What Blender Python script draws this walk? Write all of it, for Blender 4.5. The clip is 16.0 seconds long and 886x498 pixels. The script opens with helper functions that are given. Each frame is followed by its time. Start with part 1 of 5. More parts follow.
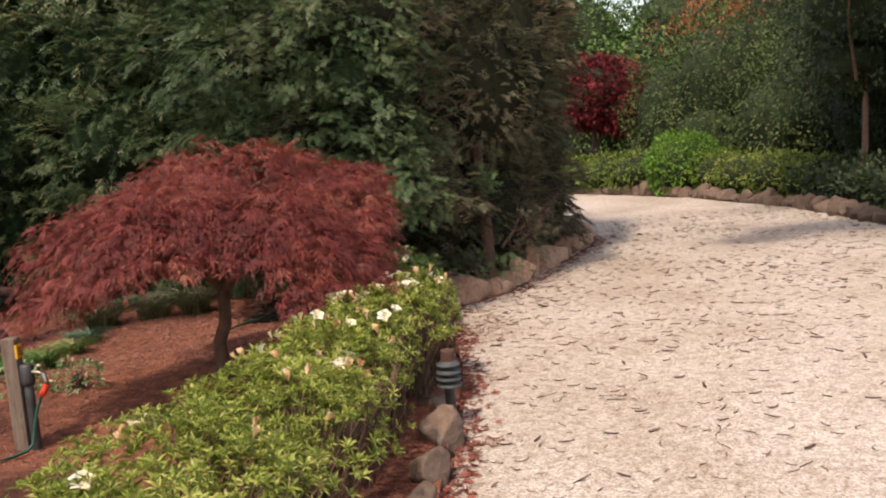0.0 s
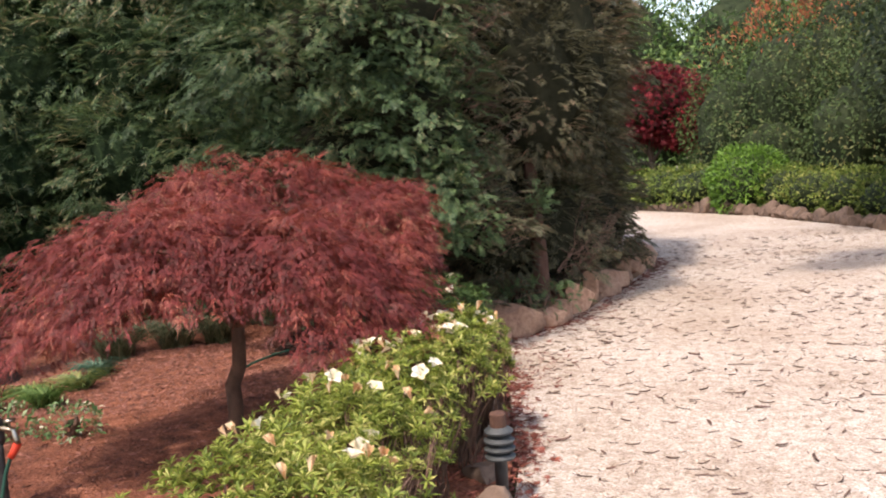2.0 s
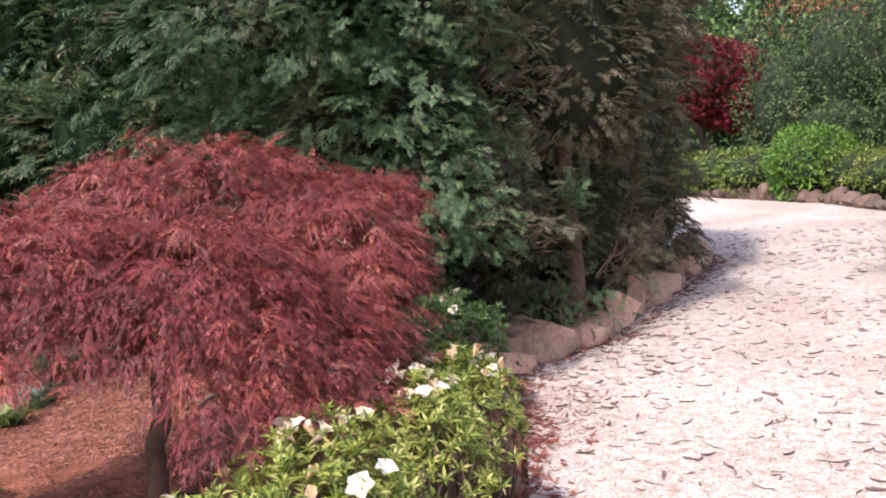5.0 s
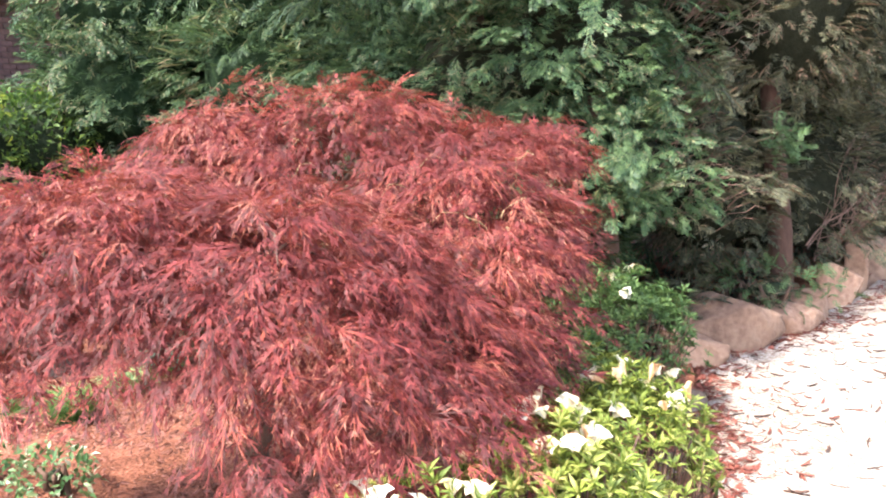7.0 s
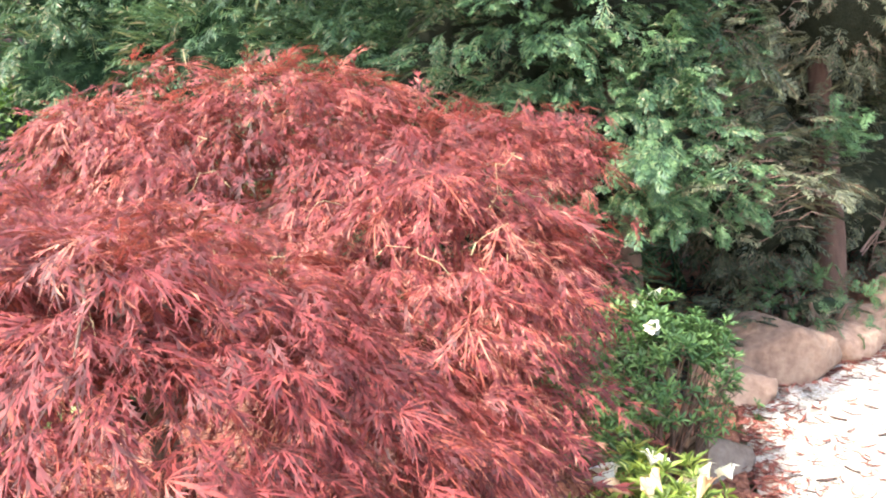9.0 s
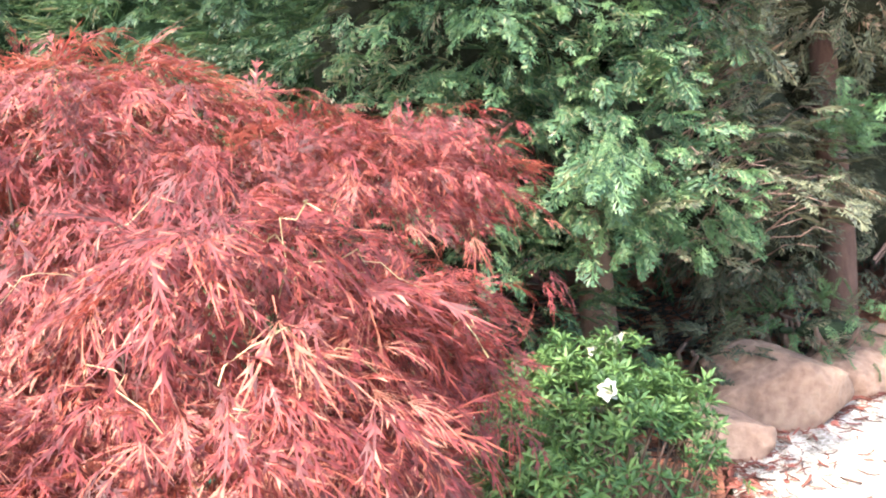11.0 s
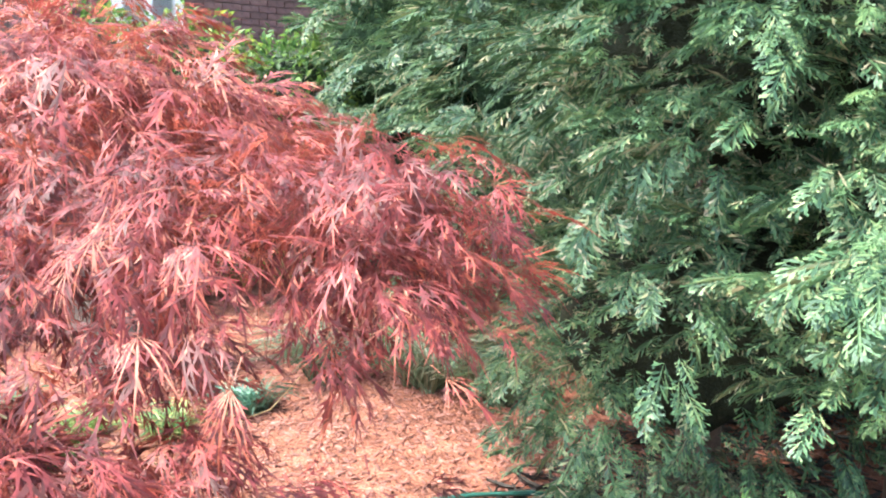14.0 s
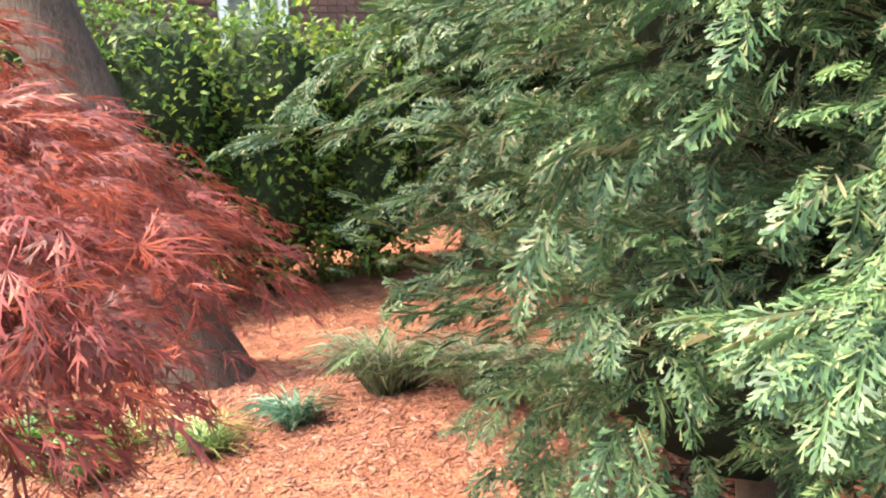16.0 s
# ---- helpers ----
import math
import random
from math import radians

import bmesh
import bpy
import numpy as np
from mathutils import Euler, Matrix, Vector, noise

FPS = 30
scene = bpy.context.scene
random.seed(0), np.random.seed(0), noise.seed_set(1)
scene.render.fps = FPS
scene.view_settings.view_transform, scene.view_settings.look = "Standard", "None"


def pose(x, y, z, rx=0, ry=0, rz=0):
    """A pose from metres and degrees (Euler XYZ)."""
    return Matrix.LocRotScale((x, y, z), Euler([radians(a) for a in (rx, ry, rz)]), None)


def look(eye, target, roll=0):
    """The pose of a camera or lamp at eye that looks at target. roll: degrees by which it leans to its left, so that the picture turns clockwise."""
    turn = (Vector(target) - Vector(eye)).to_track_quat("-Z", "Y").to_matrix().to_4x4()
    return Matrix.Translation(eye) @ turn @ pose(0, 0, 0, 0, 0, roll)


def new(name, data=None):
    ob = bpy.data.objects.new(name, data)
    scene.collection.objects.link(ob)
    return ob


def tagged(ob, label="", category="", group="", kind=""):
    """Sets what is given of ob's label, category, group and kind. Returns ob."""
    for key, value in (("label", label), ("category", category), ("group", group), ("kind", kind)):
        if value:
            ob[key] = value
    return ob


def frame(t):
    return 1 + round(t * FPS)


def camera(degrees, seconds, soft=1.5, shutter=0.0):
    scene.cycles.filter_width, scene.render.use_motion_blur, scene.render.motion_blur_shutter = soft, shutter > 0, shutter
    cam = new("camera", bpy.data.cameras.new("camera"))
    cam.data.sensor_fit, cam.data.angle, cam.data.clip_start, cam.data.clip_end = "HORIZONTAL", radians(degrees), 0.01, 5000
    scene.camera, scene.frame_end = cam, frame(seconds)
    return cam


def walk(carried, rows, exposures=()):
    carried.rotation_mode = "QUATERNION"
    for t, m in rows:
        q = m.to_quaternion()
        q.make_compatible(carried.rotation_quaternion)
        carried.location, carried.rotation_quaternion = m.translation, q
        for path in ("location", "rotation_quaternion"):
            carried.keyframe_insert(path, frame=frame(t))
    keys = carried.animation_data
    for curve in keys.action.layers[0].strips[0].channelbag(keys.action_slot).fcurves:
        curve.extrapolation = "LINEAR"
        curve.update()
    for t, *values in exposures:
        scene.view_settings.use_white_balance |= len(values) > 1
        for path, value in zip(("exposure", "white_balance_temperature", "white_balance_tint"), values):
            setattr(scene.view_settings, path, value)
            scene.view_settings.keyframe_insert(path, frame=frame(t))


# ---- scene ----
cam = camera(54.4, 16.0, soft=2.05)
METRES, EYE, TILT, LEAN, TURN = 6.25, 1.5, -6.9, 4.5, 0.0
ROWS = [
    (0.0, 0.0, 0.0, 0.0, -0.0, 0.0, -0.0),
    (0.5, 0.0042, 0.0356, 0.0064, 1.86, 0.68, -0.18),
    (1.0, 0.0049, 0.0687, 0.0105, 3.09, 0.72, -0.57),
    (1.5, -0.0032, 0.1024, 0.0152, 3.21, 0.75, -0.65),
    (2.0, -0.0029, 0.1364, 0.0182, 3.13, 0.8, -0.66),
    (2.5, 0.009, 0.1702, 0.0265, 3.11, 0.81, -0.68),
    (3.0, 0.0112, 0.2077, 0.0282, 2.98, 0.8, -0.66),
    (5.5, 0.0267, 0.3815, 0.0494, 8.93, -1.52, -0.78),
    (6.0, 0.0309, 0.4152, 0.0547, 15.27, -3.94, -1.32),
    (6.5, 0.0231, 0.4495, 0.0564, 17.7, -4.39, -1.36),
    (7.0, 0.0118, 0.4837, 0.0605, 17.83, -4.45, -1.51),
    (7.5, 0.0116, 0.519, 0.0619, 18.92, -4.54, -1.77),
    (8.0, 0.0088, 0.5526, 0.0654, 20.73, -4.79, -2.2),
    (8.5, -0.0029, 0.5854, 0.0657, 20.22, -4.9, -2.02),
    (9.0, -0.0065, 0.6115, 0.0698, 18.88, -5.15, -0.94),
    (9.5, -0.0005, 0.6486, 0.0776, 18.21, -5.63, 0.25),
    (10.0, -0.001, 0.681, 0.0796, 17.71, -5.92, 1.03),
    (12.5, 0.0252, 0.8037, 0.0936, 29.73, -6.66, -6.14),
    (13.0, 0.038, 0.8293, 0.0983, 38.47, -7.73, -6.92),
    (13.5, 0.0432, 0.8527, 0.0996, 44.59, -8.72, -7.69),
    (14.0, 0.037, 0.8796, 0.1035, 48.45, -8.7, -8.67),
    (14.5, 0.0357, 0.9053, 0.1061, 52.57, -9.34, -7.75),
    (15.0, 0.042, 0.9304, 0.1123, 57.64, -11.48, -5.85),
    (15.5, 0.042, 0.9496, 0.1142, 58.17, -11.45, -5.78),
    (16.0, 0.0332, 0.971, 0.1175, 58.18, -11.28, -5.78),
]
# seconds, stops, kelvin, tint
LIGHTNESS = [(0.0, 0.96, 7700, 17), (0.7, 1.13, 7500, 18), (1.5, 1.27, 7300, 18), (3.0, 1.36, 6700, 21), (5.5, 1.75, 6300, 24), (7.0, 2.6, 6400, 12), (9.0, 2.92, 6200, 6), (10.0, 2.9, 6500, 9), (12.5, 3.62, 5700, 3), (14.5, 3.13, 6250, 3), (16.0, 3.07, 7350, 4)]
walk(cam, [(t, pose(0, 0, EYE, TILT, LEAN, TURN) @ pose(METRES * x, METRES * y, METRES * z, 90 + pitch, roll, yaw)) for t, x, y, z, yaw, pitch, roll in ROWS], LIGHTNESS)

# ---- world, sun ----
world = bpy.data.worlds.new("sky")
scene.world = world
world.use_nodes = True
wn = world.node_tree
sky = wn.nodes.new("ShaderNodeTexSky")
sky.sky_type = "NISHITA"
sky.sun_disc = False
SUN_EL, SUN_AZ = radians(59), math.atan2(-0.34, -0.62)
sky.sun_elevation, sky.sun_rotation = SUN_EL, SUN_AZ
sky.air_density, sky.dust_density = 1.2, 2.5
wn.links.new(sky.outputs[0], wn.nodes["Background"].inputs[0])
wn.nodes["Background"].inputs[1].default_value = 0.15
sun = new("sun", bpy.data.lights.new("sun", "SUN"))
sun.data.energy, sun.data.angle, sun.data.color = 2.05, radians(3.0), (1.0, 0.94, 0.85)
sd = Vector((math.sin(SUN_AZ) * math.cos(SUN_EL), math.cos(SUN_AZ) * math.cos(SUN_EL), math.sin(SUN_EL)))
sun.matrix_world = look(sd * 30, (0, 0, 0))

# ---- materials ----
def base_mat(name, rough=0.8, metal=0.0):
    m = bpy.data.materials.new(name)
    m.use_nodes = True
    t = m.node_tree
    p = t.nodes["Principled BSDF"]
    p.inputs["Roughness"].default_value, p.inputs["Metallic"].default_value = rough, metal
    return m, t, p


def ramp(t, fac, cols):
    r = t.nodes.new("ShaderNodeValToRGB")
    e = r.color_ramp.elements
    while len(e) < len(cols):
        e.new(0.5)
    for k, (pos, c) in enumerate(cols):
        e[k].position, e[k].color = pos, (*c, 1)
    t.links.new(fac, r.inputs[0])
    return r.outputs[0]


def tex_noise(t, scale, detail=4.0, rough=0.55, coord="Object"):
    c = t.nodes.new("ShaderNodeTexCoord")
    n = t.nodes.new("ShaderNodeTexNoise")
    n.inputs["Scale"].default_value, n.inputs["Detail"].default_value, n.inputs["Roughness"].default_value = scale, detail, rough
    t.links.new(c.outputs[coord], n.inputs["Vector"])
    return n.outputs[0]


def bump(t, p, height, strength, dist):
    b = t.nodes.new("ShaderNodeBump")
    b.inputs["Strength"].default_value, b.inputs["Distance"].default_value = strength, dist
    t.links.new(height, b.inputs["Height"])
    t.links.new(b.outputs[0], p.inputs["Normal"])


def mixc(t, fac, a, b, mode="MIX"):
    n = t.nodes.new("ShaderNodeMix")
    n.data_type, n.blend_type = "RGBA", mode
    for sock, v in ((n.inputs[0], fac), (n.inputs[6], a), (n.inputs[7], b)):
        if isinstance(v, bpy.types.NodeSocket):
            t.links.new(v, sock)
        elif isinstance(v, float):
            sock.default_value = v
        else:
            sock.default_value = (*v, 1)
    return n.outputs[2]


def leaf_mat(name, cols, rough=0.5, through_light=0.35, patch=1.3, spec=0.35, glow=None):
    """Foliage: a tone for each leaf, slower patches over the plant, and light let through the blade."""
    m, t, p = base_mat(name, rough)
    g, o = t.nodes.new("ShaderNodeNewGeometry"), t.nodes.new("ShaderNodeObjectInfo")
    a = t.nodes.new("ShaderNodeMath")
    a.operation = "ADD"
    t.links.new(g.outputs["Random Per Island"], a.inputs[0])
    t.links.new(o.outputs["Random"], a.inputs[1])
    f = t.nodes.new("ShaderNodeMath")
    f.operation = "FRACT"
    t.links.new(a.outputs[0], f.inputs[0])
    w = t.nodes.new("ShaderNodeTexNoise")
    w.inputs["Scale"].default_value = patch
    t.links.new(g.outputs["Position"], w.inputs["Vector"])
    s = t.nodes.new("ShaderNodeMath")
    s.operation = "MULTIPLY_ADD"
    s.inputs[1].default_value, s.inputs[2].default_value = 0.9, -0.45
    t.links.new(w.outputs[0], s.inputs[0])
    k = t.nodes.new("ShaderNodeMath")
    k.operation, k.use_clamp = "ADD", True
    t.links.new(f.outputs[0], k.inputs[0])
    t.links.new(s.outputs[0], k.inputs[1])
    c = ramp(t, k.outputs[0], cols)
    v = t.nodes.new("ShaderNodeTexNoise")
    v.inputs["Scale"].default_value = 90
    t.links.new(g.outputs["Position"], v.inputs["Vector"])
    c = mixc(t, 0.35, c, ramp(t, v.outputs[0], [(0.3, (0.45, 0.45, 0.45)), (0.7, (1, 1, 1))]), "MULTIPLY")
    t.links.new(c, p.inputs["Base Color"])
    p.inputs["Specular IOR Level"].default_value = spec
    tr = t.nodes.new("ShaderNodeBsdfTranslucent")
    t.links.new(mixc(t, 0.30, c, glow) if glow else c, tr.inputs[0])
    mx = t.nodes.new("ShaderNodeMixShader")
    mx.inputs[0].default_value = through_light
    t.links.new(p.outputs[0], mx.inputs[1])
    t.links.new(tr.outputs[0], mx.inputs[2])
    t.links.new(mx.outputs[0], t.nodes["Material Output"].inputs[0])
    return m


def grain_mat(name, cols, scale, rough=0.85, bump_d=0.01, fine=0.0, rnd=0.0, spec=0.3, stretch=None, strength=0.8):
    """Two scales of tone and relief."""
    m, t, p = base_mat(name, rough)
    c = t.nodes.new("ShaderNodeTexCoord")
    mp = t.nodes.new("ShaderNodeMapping")
    mp.inputs["Scale"].default_value = stretch or (1, 1, 1)
    t.links.new(c.outputs["Object"], mp.inputs[0])
    n1, n2 = t.nodes.new("ShaderNodeTexNoise"), t.nodes.new("ShaderNodeTexNoise")
    for n, sc in ((n1, scale), (n2, fine or scale * 9)):
        n.inputs["Scale"].default_value, n.inputs["Detail"].default_value = sc, 6
        t.links.new(mp.outputs[0], n.inputs["Vector"])
    fac = mixc(t, 0.45, n1.outputs[0], n2.outputs[0])
    col = ramp(t, fac, cols)
    if rnd:
        o, g = t.nodes.new("ShaderNodeObjectInfo"), t.nodes.new("ShaderNodeNewGeometry")
        a = t.nodes.new("ShaderNodeMath")
        a.operation = "ADD"
        t.links.new(o.outputs["Random"], a.inputs[0])
        t.links.new(g.outputs["Random Per Island"], a.inputs[1])
        f = t.nodes.new("ShaderNodeMath")
        f.operation = "FRACT"
        t.links.new(a.outputs[0], f.inputs[0])
        col = mixc(t, 1.0, col, ramp(t, f.outputs[0], [(0, (1 - rnd,) * 3), (1, (1, 1, 1))]), "MULTIPLY")
    t.links.new(col, p.inputs["Base Color"])
    p.inputs["Specular IOR Level"].default_value = spec
    bump(t, p, fac, strength, bump_d)
    return m


M_MAPLE = leaf_mat("maple_leaf", [(0.0, (0.058, 0.024, 0.021)), (0.35, (0.125, 0.033, 0.032)), (0.62, (0.205, 0.041, 0.041)), (0.84, (0.31, 0.064, 0.054)), (0.95, (0.40, 0.11, 0.065)), (1.0, (0.46, 0.19, 0.125))], 0.55, 0.32, 2.2, 0.24, glow=(0.70, 0.17, 0.09))
M_MAPLE_FAR = leaf_mat("far_maple_leaf", [(0.0, (0.06, 0.010, 0.015)), (0.5, (0.17, 0.018, 0.026)), (1, (0.29, 0.034, 0.04))], 0.55, 0.4, 0.8, 0.2)
M_CYP = leaf_mat("cypress_spray", [(0.0, (0.030, 0.060, 0.030)), (0.40, (0.066, 0.128, 0.056)), (0.68, (0.112, 0.186, 0.076)), (0.86, (0.17, 0.23, 0.09)), (0.96, (0.26, 0.255, 0.125)), (1.0, (0.42, 0.34, 0.21))], 0.5, 0.27, 1.1, 0.38)
M_CYP_LIGHT = leaf_mat("cypress_new_spray", [(0.0, (0.060, 0.115, 0.048)), (0.5, (0.105, 0.182, 0.070)), (1, (0.18, 0.25, 0.10))], 0.5, 0.32, 2)
M_CYP_DARK = leaf_mat("cypress_dull_spray", [(0.0, (0.055, 0.058, 0.036)), (0.5, (0.115, 0.116, 0.063)), (0.85, (0.17, 0.162, 0.086)), (1, (0.29, 0.185, 0.125))], 0.6, 0.22, 1.1)
# crown fillers: dead inner growth, darkened to hold the shade between sprays
M_CORE = grain_mat("cypress_shaded_inside", [(0.3, (0.012, 0.014, 0.009)), (0.7, (0.038, 0.038, 0.024))], 14, 1.0, 0.05, spec=0.05)
M_CORE_GREEN = grain_mat("hedge_shaded_inside", [(0.35, (0.010, 0.020, 0.010)), (0.5, (0.022, 0.042, 0.020)), (0.65, (0.050, 0.085, 0.036))], 11, 0.95, 0.12, 70, spec=0.1)
# filler green for shrubs and far trees, with the inner shade in its colour
M_INNER = grain_mat("shrub_shaded_inside", [(0.3, (0.012, 0.020, 0.008)), (0.7, (0.035, 0.05, 0.02))], 6, 0.95, 0.05)
M_PRIVET = leaf_mat("glossy_hedge_leaf", [(0.0, (0.045, 0.08, 0.024)), (0.45, (0.09, 0.17, 0.038)), (0.8, (0.165, 0.25, 0.046)), (0.95, (0.24, 0.31, 0.052)), (1, (0.31, 0.36, 0.055))], 0.5, 0.45, 0.9, 0.28)
M_AZ = leaf_mat("azalea_leaf", [(0.0, (0.08, 0.11, 0.022)), (0.35, (0.20, 0.265, 0.046)), (0.75, (0.35, 0.405, 0.08)), (1, (0.52, 0.50, 0.17))], 0.48, 0.37, 2.4, 0.28)
M_AZ_DARK = leaf_mat("dark_azalea_leaf", [(0.0, (0.035, 0.07, 0.022)), (0.5, (0.08, 0.145, 0.045)), (1, (0.165, 0.25, 0.075))], 0.48, 0.3, 2.4, 0.25)
M_PETAL = leaf_mat("white_petal", [(0.0, (0.78, 0.62, 0.38)), (0.5, (0.85, 0.76, 0.56)), (1, (0.88, 0.85, 0.76))], 0.5, 0.3, 5)
M_WILT = leaf_mat("wilted_petal", [(0.0, (0.58, 0.30, 0.14)), (0.5, (0.75, 0.48, 0.27)), (1, (0.82, 0.68, 0.46))], 0.6, 0.3, 5)
M_PHOT = leaf_mat("photinia_leaf", [(0.0, (0.05, 0.085, 0.03)), (0.5, (0.075, 0.12, 0.043)), (0.85, (0.11, 0.155, 0.055)), (1, (0.18, 0.17, 0.07))], 0.6, 0.3, 0.6, 0.15)
M_PHOT_RED = leaf_mat("photinia_red_tip", [(0.0, (0.30, 0.07, 0.035)), (0.6, (0.48, 0.13, 0.06)), (1, (0.4, 0.24, 0.08))], 0.42, 0.35, 0.8)
M_TREE = leaf_mat("far_tree_leaf", [(0.0, (0.035, 0.075, 0.025)), (0.5, (0.085, 0.17, 0.045)), (1, (0.19, 0.28, 0.07))], 0.5, 0.35, 0.5)
# leaf tones of the shaded stand: its shade is put into the colour
M_SHADE = leaf_mat("shaded_tree_leaf", [(0.0, (0.015, 0.028, 0.014)), (0.6, (0.035, 0.06, 0.024)), (1, (0.08, 0.11, 0.035))], 0.5, 0.3, 0.5)
M_GRASS = leaf_mat("grass_blade", [(0.0, (0.05, 0.10, 0.05)), (0.5, (0.12, 0.20, 0.06)), (1, (0.35, 0.36, 0.12))], 0.45, 0.3, 4)
M_FINE = leaf_mat("fine_grass_blade", [(0.0, (0.045, 0.065, 0.03)), (0.6, (0.11, 0.125, 0.06)), (1, (0.22, 0.20, 0.12))], 0.55, 0.25, 4)
M_BLUE = leaf_mat("mondo_blade", [(0.0, (0.03, 0.08, 0.05)), (0.6, (0.07, 0.16, 0.10)), (1, (0.18, 0.27, 0.17))], 0.45, 0.25, 4)
M_STRAP = leaf_mat("strappy_leaf", [(0.0, (0.04, 0.09, 0.025)), (0.5, (0.085, 0.175, 0.042)), (1, (0.18, 0.27, 0.075))], 0.5, 0.32, 4, 0.25)
M_VARIEG = leaf_mat("variegated_leaf", [(0.0, (0.07, 0.16, 0.06)), (0.6, (0.14, 0.27, 0.09)), (0.85, (0.3, 0.4, 0.2)), (1, (0.7, 0.72, 0.55))], 0.45, 0.3, 6)
M_BARK = grain_mat("grey_bark", [(0.3, (0.036, 0.023, 0.018)), (0.55, (0.105, 0.070, 0.055)), (0.8, (0.20, 0.145, 0.12))], 5, 0.92, 0.03, 40, stretch=(3, 3, 0.6), strength=1.0)
M_TWIG = grain_mat("brown_twig", [(0.3, (0.06, 0.035, 0.025)), (0.7, (0.17, 0.10, 0.07))], 20, 0.85, 0.004)
M_DEAD = grain_mat("dead_branch", [(0.3, (0.10, 0.058, 0.044)), (0.7, (0.25, 0.155, 0.12))], 20, 0.85, 0.004)
M_REDBARK = grain_mat("red_brown_bark", [(0.3, (0.05, 0.024, 0.017)), (0.7, (0.13, 0.068, 0.048))], 9, 0.9, 0.012, stretch=(4, 4, 0.7))
M_PALE = grain_mat("pale_stem", [(0.3, (0.30, 0.20, 0.10)), (0.7, (0.5, 0.38, 0.2))], 30, 0.7, 0.002)
M_ROCK = grain_mat("sandstone_rock", [(0.25, (0.13, 0.072, 0.05)), (0.48, (0.32, 0.185, 0.125)), (0.62, (0.43, 0.265, 0.18)), (0.8, (0.23, 0.165, 0.125))], 3.5, 0.9, 0.03, 28, rnd=0.3)
# darker copy of the sandstone; the far rocks' shade is in its tone
M_ROCK_SHADE = grain_mat("shade_toned_rock", [(0.25, (0.07, 0.046, 0.034)), (0.5, (0.155, 0.105, 0.078)), (0.75, (0.24, 0.172, 0.13))], 3.5, 0.9, 0.03, 28, rnd=0.4)
M_CHIP = grain_mat("bark_chip", [(0.25, (0.16, 0.056, 0.035)), (0.55, (0.33, 0.138, 0.100)), (0.8, (0.50, 0.295, 0.235))], 25, 0.85, 0.004, rnd=0.62)
M_LITTER = grain_mat("dry_leaf", [(0.25, (0.08, 0.042, 0.032)), (0.55, (0.185, 0.105, 0.08)), (0.8, (0.31, 0.205, 0.155))], 25, 0.7, 0.003, rnd=0.6)
M_REDLIT = grain_mat("fallen_maple_leaf", [(0.25, (0.16, 0.045, 0.032)), (0.6, (0.31, 0.10, 0.07)), (0.8, (0.44, 0.21, 0.15))], 25, 0.7, 0.003, rnd=0.5)
M_MULCH = grain_mat("mulch", [(0.32, (0.06, 0.021, 0.012)), (0.5, (0.20, 0.070, 0.039)), (0.68, (0.38, 0.155, 0.095))], 9, 0.95, 0.07, 55, strength=1.0)
M_SOIL = grain_mat("ground", [(0.3, (0.06, 0.06, 0.03)), (0.7, (0.14, 0.12, 0.06))], 2, 0.95, 0.05)
M_TIMBER = grain_mat("weathered_timber", [(0.3, (0.09, 0.064, 0.048)), (0.7, (0.24, 0.18, 0.14))], 8, 0.85, 0.006, 60, stretch=(6, 6, 0.5))
M_BLACK = grain_mat("black_plastic", [(0.3, (0.02, 0.02, 0.022)), (0.7, (0.05, 0.05, 0.05))], 20, 0.5, 0.001, spec=0.5)
M_LAMP = grain_mat("grey_green_lamp_metal", [(0.3, (0.030, 0.034, 0.036)), (0.7, (0.070, 0.078, 0.080))], 30, 0.55, 0.002, spec=0.4)
M_RED = grain_mat("red_plastic", [(0.3, (0.55, 0.04, 0.02)), (0.7, (0.7, 0.08, 0.04))], 30, 0.4, 0.001, spec=0.5)
M_YELLOW = grain_mat("yellow_sign", [(0.3, (0.62, 0.30, 0.03)), (0.7, (0.75, 0.40, 0.05))], 30, 0.5, 0.001)
M_HOSE = grain_mat("green_hose", [(0.3, (0.008, 0.05, 0.036)), (0.7, (0.014, 0.085, 0.055))], 40, 0.45, 0.001, spec=0.5)
M_BRICK = grain_mat("brown_brick", [(0.25, (0.10, 0.05, 0.045)), (0.6, (0.20, 0.105, 0.09)), (0.8, (0.28, 0.16, 0.14))], 14, 0.85, 0.006, 90, rnd=0.35)
M_MORTAR = grain_mat("mortar", [(0.3, (0.10, 0.075, 0.065)), (0.7, (0.17, 0.13, 0.115))], 30, 0.95, 0.004)
M_WHITE = grain_mat("white_paint", [(0.2, (0.72, 0.71, 0.68)), (0.8, (0.82, 0.81, 0.79))], 3, 0.5, 0.001)
M_CREAM = grain_mat("cream_paint", [(0.2, (0.55, 0.50, 0.40)), (0.8, (0.66, 0.61, 0.50))], 3, 0.55, 0.001)
M_TILE = grain_mat("roof_tile", [(0.2, (0.10, 0.07, 0.06)), (0.8, (0.2, 0.14, 0.12))], 6, 0.8, 0.01, rnd=0.3)
M_BRASS, _t, _p = base_mat("worn_brass", 0.35, 1.0)
_t.links.new(ramp(_t, tex_noise(_t, 60), [(0.3, (0.25, 0.20, 0.13)), (0.7, (0.45, 0.42, 0.36))]), _p.inputs["Base Color"])
M_GLASS, _t, _p = base_mat("window_glass", 0.03)
_p.inputs["Transmission Weight"].default_value = 1.0

